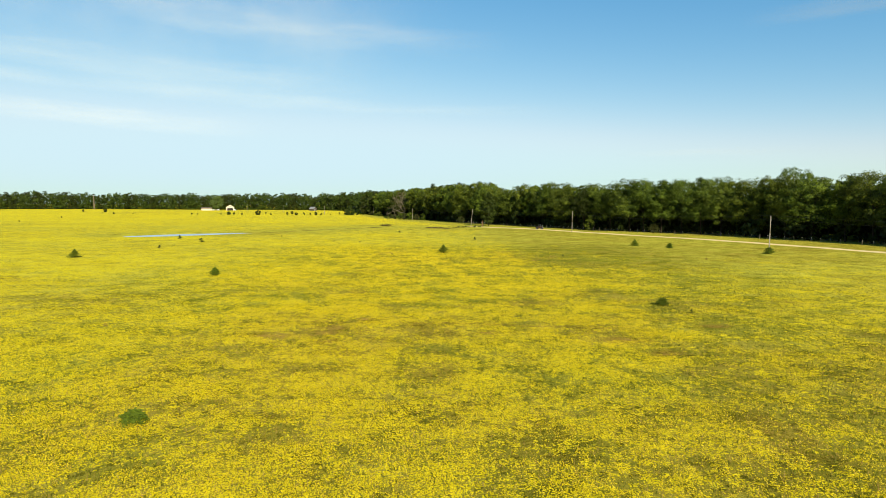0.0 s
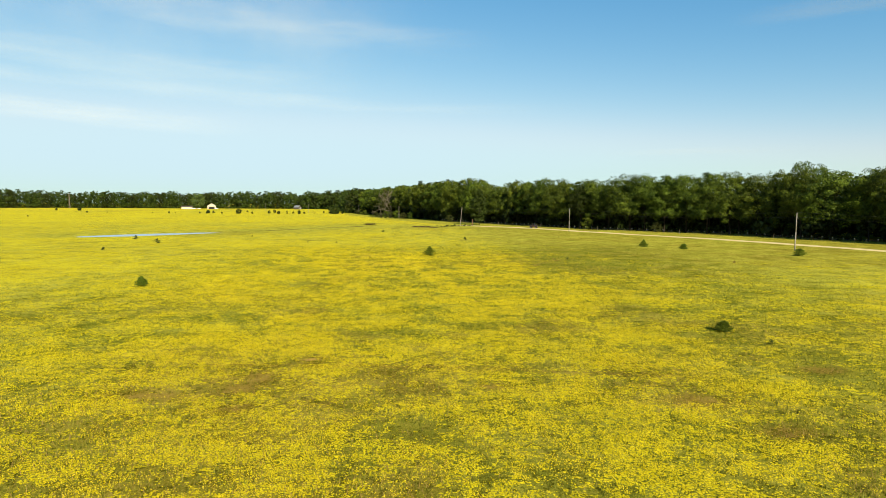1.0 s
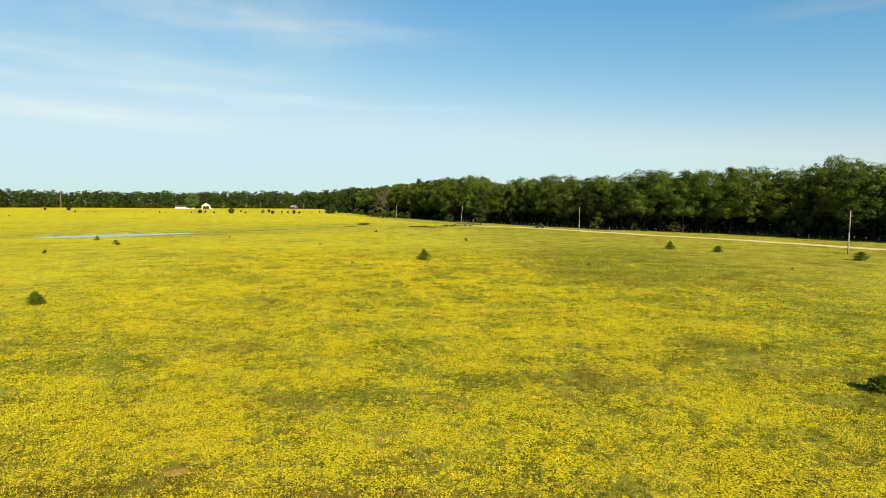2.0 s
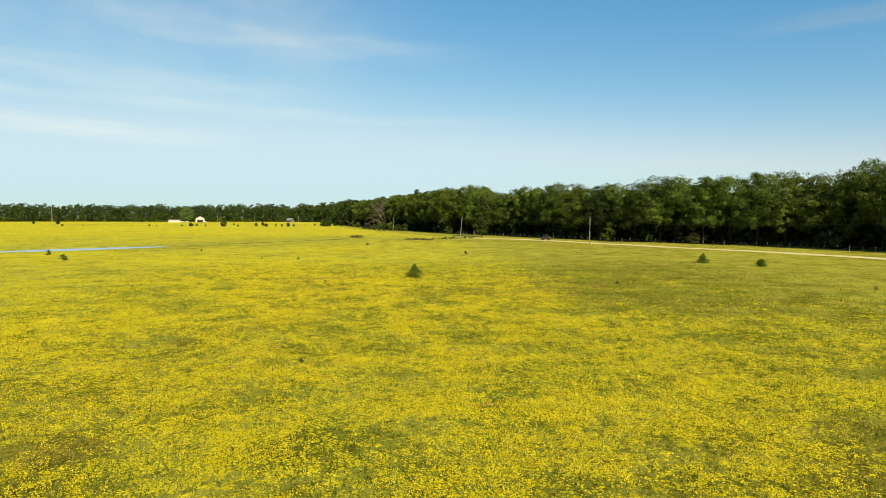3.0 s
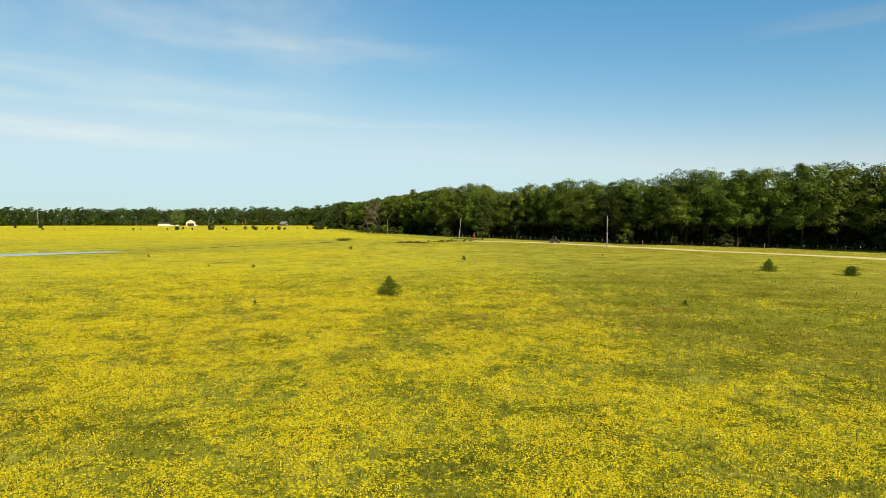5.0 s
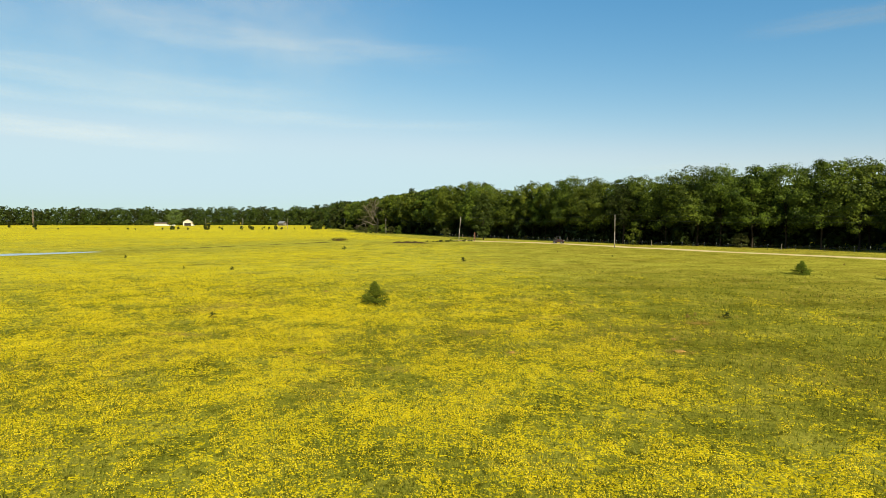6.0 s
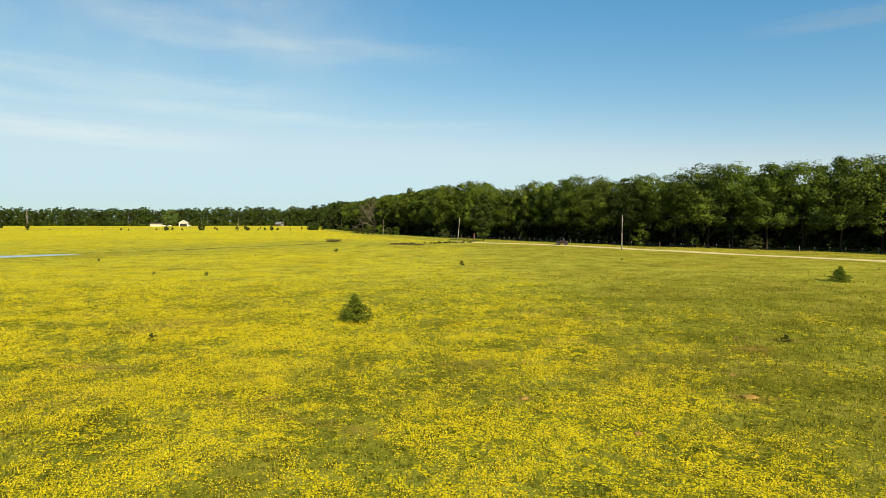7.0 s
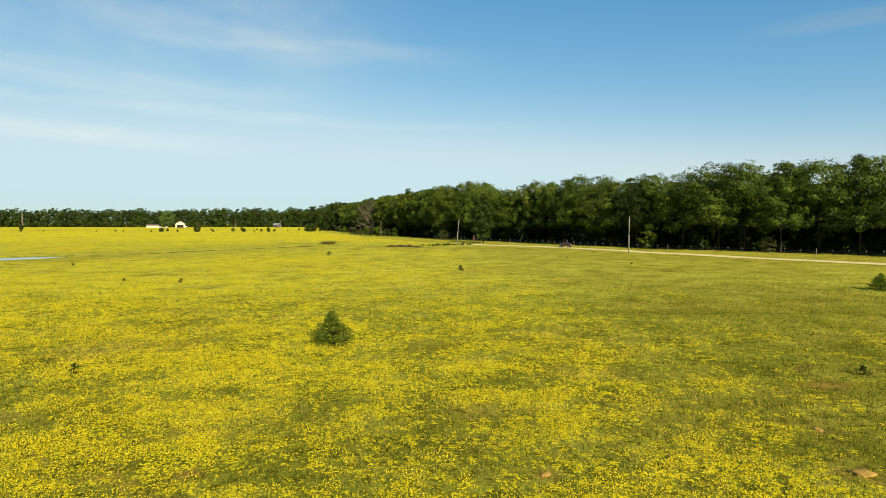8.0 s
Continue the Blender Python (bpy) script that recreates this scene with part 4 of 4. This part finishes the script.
for i, (p, way) in enumerate(smooth_line(DITCH[:4], 1.2)):
    side = Vector((way.y, -way.x, 0))
    half = 0.22 * max(0.05, float(value(p.x, p.y, 6.0, 15)) * 1.5 - 0.15)
    for j, o in enumerate((-1.0, 0.0, 1.0)):
        q = p + side * o * half
        dv.append((q.x, q.y, float(height(q.x, q.y)) + (0.30 * min(1.0, half * 2.5) if j == 1 else -0.03)))
    if i:
        k = 3 * i
        df += [(k - 3, k - 2, k + 1, k), (k - 2, k - 1, k + 2, k + 1)]
tagged(new("ground_ditch", rapid("ground_ditch", dv, df, SOIL, True)), "low dark ridge along a shallow ditch", "ditch", kind="structure")


# ---- vehicle on the track ----
def buggy():
    ob = tagged(new("utility_buggy"), "small dark farm buggy with an open cage on the track", "vehicle")
    bm = bmesh.new()
    box(bm, (2.7, 1.2, 0.28), (0, 0, 0.55), bevel=0.06)
    box(bm, (0.85, 1.15, 0.32), (0.95, 0, 0.82), (0, 8, 0), bevel=0.08)
    part("body", bm, BODY_DARK, ob)
    bm = bmesh.new()
    box(bm, (1.0, 1.3, 0.06), (-0.9, 0, 0.72), bevel=0.01)
    for y in (-0.62, 0.62):
        box(bm, (1.0, 0.05, 0.3), (-0.9, y, 0.88), bevel=0.01)
    for x in (-1.38, -0.42):
        box(bm, (0.05, 1.3, 0.3), (x, 0, 0.88), bevel=0.01)
    part("cargo_bed", bm, BLACK_PLASTIC, ob, "black cargo bed")
    for x, z0 in ((0.62, 0.9), (-0.4, 0.85)):
        for y in (-0.6, 0.6):
            part("cage_bar", rod(bmesh.new(), (x, y, z0), (x - (0.32 if x > 0 else 0), y * 0.9, 1.86), 0.03, 0.03, 8), BLACK_PLASTIC, ob)
    bm = bmesh.new()
    box(bm, (1.05, 1.25, 0.07), (-0.08, 0, 1.9), bevel=0.03)
    part("roof", bm, BLACK_PLASTIC, ob, "black roof panel")
    for y in (-0.61, 0.61):
        part("side_door", box(bmesh.new(), (0.85, 0.04, 0.5), (0.1, y, 0.98), bevel=0.015), BODY_DARK, ob)
    part("rear_panel", box(bmesh.new(), (0.04, 1.12, 0.9), (-0.44, 0, 1.4), bevel=0.01), BLACK_PLASTIC, ob)
    part("windscreen", box(bmesh.new(), (0.02, 1.1, 0.85), (0.46, 0, 1.42), (0, -18, 0)), GLASS, ob)
    bm = bmesh.new()
    box(bm, (0.5, 1.1, 0.16), (-0.1, 0, 0.85), bevel=0.04)
    box(bm, (0.14, 1.1, 0.55), (-0.32, 0, 1.15), (0, -12, 0), bevel=0.04)
    part("seat", bm, BLACK_PLASTIC, ob)
    for y in (-0.4, 0.4):
        part("headlight", box(bmesh.new(), (0.06, 0.2, 0.1), (1.39, y, 0.85), bevel=0.02), WHITE_PAINT, ob, "pale headlight")
    for x in (0.98, -0.98):
        for y in (-0.66, 0.66):
            wheel = tagged(new("wheel"), "")
            wheel.parent = ob
            wheel.location = (x, y, 0.33)
            bm = bmesh.new()
            rod(bm, (0, -0.13, 0), (0, 0.13, 0), 0.33, 0.33, 20)
            bmesh.ops.bevel(bm, geom=[e for e in bm.edges if abs(e.verts[0].co.y - e.verts[1].co.y) < 1e-4], offset=0.05, segments=2, affect="EDGES")
            part("tyre", bm, RUBBER, wheel)
            part("rim", rod(bmesh.new(), (0, -0.145, 0), (0, 0.145, 0), 0.17, 0.17, 14), STEEL, wheel)
    return ob


b_ = buggy()
b_.matrix_basis = pose(44.0, 271.5, float(height(44.0, 271.5)) + 0.06, 0, 0, -30) @ Matrix.Scale(1.2, 4)


# ---- far farmstead ----
def gable_house(name, label, w, d, eave, ridge, wall, roof, openings, turn, x, y):
    """Walls with thickness, openings laid on as boxes with their own frames, and a two-pitched roof with eaves."""
    ob = tagged(new(name), label, "building")
    th = 0.2
    bm = bmesh.new()
    prof = [(-w / 2, -0.4), (w / 2, -0.4), (w / 2, eave), (0, ridge), (-w / 2, eave)]
    for yy in (-d / 2, d / 2 - th):
        a = [bm.verts.new((px, yy, pz)) for px, pz in prof]
        c = [bm.verts.new((px, yy + th, pz)) for px, pz in prof]
        bm.faces.new(a), bm.faces.new(c[::-1])
        for i in range(5):
            j = (i + 1) % 5
            bm.faces.new((a[i], c[i], c[j], a[j]))
    for sx in (-1, 1):
        box(bm, (th, d - 2 * th, eave + 0.4), (sx * (w / 2 - th / 2), 0, eave / 2 - 0.2))
    bmesh.ops.recalc_face_normals(bm, faces=bm.faces)
    part("wall", bm, wall, ob)
    slope = math.hypot(w / 2 + 0.4, (ridge - eave) * (w / 2 + 0.4) / (w / 2))
    ang = math.degrees(math.atan2(ridge - eave, w / 2))
    for sx in (-1, 1):
        bm = bmesh.new()
        box(bm, (slope, d + 0.8, 0.12), (sx * (w / 2 + 0.4) / 2, 0, ridge - (ridge - eave) * (w / 2 + 0.4) / w + 0.1), (0, sx * ang, 0), bevel=0.02)
        part("roof_slope", bm, roof, ob)
    for kind, ox, oz, ow, oh in openings:
        if kind == "bay":
            # Uncut wall: a near-black box stands in for the shade inside the bay.
            part("bay_opening", box(bmesh.new(), (ow, 0.3, oh), (ox, -d / 2 - 0.02, oz)), VOID_SHADE, ob, "bay painted dark as in shade")
            for sx in (-1, 1):
                part("bay_post", box(bmesh.new(), (0.25, 0.36, oh), (ox + sx * (ow / 2 + 0.12), -d / 2 - 0.05, oz)), WHITE_PAINT, ob)
        else:
            win = part(kind, box(bmesh.new(), (ow + 0.2, 0.12, oh + 0.2), (ox, -d / 2 - 0.03, oz), bevel=0.02), WHITE_PAINT, ob)
            part("pane", box(bmesh.new(), (ow, 0.06, oh), (ox, -d / 2 - 0.08, oz)), GLASS if kind == "window" else VOID_SHADE, win)
    ob.matrix_basis = pose(x, y, float(height(x, y)), 0, 0, turn)
    return ob


gable_house("barn", "cream gabled barn with a bay painted dark as in shade", 10, 14, 4.6, 7.6, CREAM_WALL, ROOF_METAL, [("bay", 0, 1.7, 7.6, 3.4), ("window", 0, 5.6, 1.2, 0.9)], 20, -301, 770)
low = gable_house("long_shed", "long low cream building with a dark roof", 7, 13, 2.7, 4.2, CREAM_WALL, DARK_ROOF, [("window", -1.6, 1.6, 1.0, 1.0), ("door", 1.2, 1.05, 1.0, 2.1)], 112, -333, 768)
gable_house("farmhouse", "small weathered farmhouse with a pale roof behind cedars", 6, 8, 2.8, 5.2, WEATHERED, ROOF_METAL, [("window", -1.5, 1.6, 1.1, 1.2), ("door", 1.3, 1.05, 1.0, 2.1)], 65, -188, 775)


def car():
    ob = tagged(new("parked_car"), "white car parked between the far farm buildings", "car", "cars at the farmstead")
    bm = bmesh.new()
    box(bm, (4.5, 1.8, 0.6), (0, 0, 0.65), bevel=0.15)
    box(bm, (2.5, 1.6, 0.6), (-0.2, 0, 1.2), bevel=0.2)
    part("body", bm, WHITE_PAINT, ob)
    for y in (-0.81, 0.81):
        part("side_window", box(bmesh.new(), (2.0, 0.03, 0.36), (-0.2, y, 1.24)), GLASS, ob)
    part("windscreen", box(bmesh.new(), (0.03, 1.35, 0.4), (1.06, 0, 1.22), (0, -10, 0)), GLASS, ob)
    for x in (1.4, -1.4):
        for y in (-0.82, 0.82):
            wheel = part("wheel", rod(bmesh.new(), (x, y - 0.1, 0.34), (x, y + 0.1, 0.34), 0.34, 0.34, 16), RUBBER, ob)
            part("rim", rod(bmesh.new(), (x, y - 0.11, 0.34), (x, y + 0.11, 0.34), 0.2, 0.2, 12), STEEL, wheel)
    return ob


first = car()
first.matrix_basis = pose(-322, 764, float(height(-322, 764)), 0, 0, 15)
copy_thing(first, pose(-316, 765, float(height(-316, 765)), 0, 0, 160))
copy_thing(first, pose(-292, 764, float(height(-292, 764)), 0, 0, 80))


# ---- grass and flowers ----
def sow(seed, most, power, x0, x1, y0, y1, keep):
    """Chance places: most to the square metre at the near end, thinner with depth."""
    rng = np.random.default_rng(seed)
    xs, ys, cell = [], [], 4.0
    for cx in np.arange(x0, x1, cell):
        for cy in np.arange(y0, y1, cell):
            d = float(reach(cx + 2, cy + 2))
            if abs(cx + 2) > 0.86 * (cy + 2) + 4:
                continue
            k = rng.poisson(most * min(1.0, (20.0 / d) ** power) * cell * cell)
            xs.append(cx + cell * rng.uniform(size=k))
            ys.append(cy + cell * rng.uniform(size=k))
    x, y = np.concatenate(xs), np.concatenate(ys)
    ok = rng.uniform(size=len(x)) < keep(x, y) * (1 - step01(reach(x, y), 34, 84))
    return rng, x[ok], y[ok], np.maximum(1.0, reach(x[ok], y[ok]) / 20.0)


def blades_up(rng, x, y, tall, wide, lean):
    """Single grass blades: slim upright triangles."""
    k = len(x)
    z = height(x, y)
    a = rng.uniform(0, 2 * math.pi, k)
    h = tall * rng.uniform(0.5, 1.3, k)
    dx, dy = np.cos(a) * wide / 2, np.sin(a) * wide / 2
    tx, ty = rng.normal(size=k) * lean * h, rng.normal(size=k) * lean * h
    pts = np.stack((np.stack((x - dx, y - dy, z - 0.02), 1), np.stack((x + dx, y + dy, z - 0.02), 1), np.stack((x + tx, y + ty, z + h), 1)), 1).reshape(-1, 3)
    return pts, np.arange(k * 3).reshape(k, 3)


def thick(x, y):
    v = bloom(x, y) + 0.9 * (clump(x, y) - 0.5) + 0.7 * (fractal(x, y, 2.4, 66, 3) - 0.5) + 0.9 * (fractal(x, y, 0.45, 67, 2) - 0.5)
    return np.clip((v - 0.40) * 4.5, 0.02, 1.0) * (1 - 0.88 * np.clip(bare(x, y) * 1.4, 0, 1))


def heads(rng, x, y, low, high, size):
    """Flower heads as cupped three-cornered petals tilted to the light."""
    k = len(x)
    c = np.stack((x, y, height(x, y) + rng.uniform(low, high, k)), 1)
    nrm = rng.normal(size=(k, 3)) * 0.4 + np.array((0.15, -0.5, 0.8))
    nrm /= np.linalg.norm(nrm, axis=1, keepdims=True)
    u = np.cross(nrm, rng.normal(size=(k, 3)))
    u /= np.linalg.norm(u, axis=1, keepdims=True)
    v = np.cross(nrm, u)
    r = (size * np.exp(0.4 * np.clip(rng.normal(size=k), -2, 1.0)))[:, None]
    pts = np.stack([c + r * (math.cos(t) * u + math.sin(t) * v) for t in (0.0, 2.094, 4.189)], 1).reshape(-1, 3)
    return pts, np.arange(k * 3).reshape(k, 3)


rng, x, y, far = sow(901, 285, 1.85, -90, 96, 16, 216, thick)
pts, tri = heads(rng, x, y, 0.10, 0.32, 0.018 * far ** 0.55)
tagged(new("buttercups", rapid("buttercups", pts, tri, PETAL)), "yellow buttercup heads standing over the grass", "flowers", kind="stuff")

rng, x, y, far = sow(903, 60, 1.7, -90, 96, 16, 216, lambda x, y: (0.3 + 0.7 * fractal(x, y, 3.0, 40, 2)) * (1 - 0.8 * np.clip(bare(x, y) * 1.3, 0, 1)))
pts, tri = blades_up(rng, x, y, 0.2, 0.034 * far ** 0.7, 0.35)
tagged(new("grass", rapid("grass", pts, tri, GRASS)), "green pasture grass among the flowers", "grass", kind="stuff")

rng, x, y, far = sow(904, 22, 1.7, -80, 80, 16, 180, lambda x, y: step01(dry(x, y), 0.2, 0.7))
pts, tri = blades_up(rng, x, y, 0.2, 0.026 * far ** 0.7, 0.55)
tagged(new("dry_grass", rapid("dry_grass", pts, tri, DRY_STEM)), "dry straw-coloured grass stems in thin patches", "grass", kind="stuff")
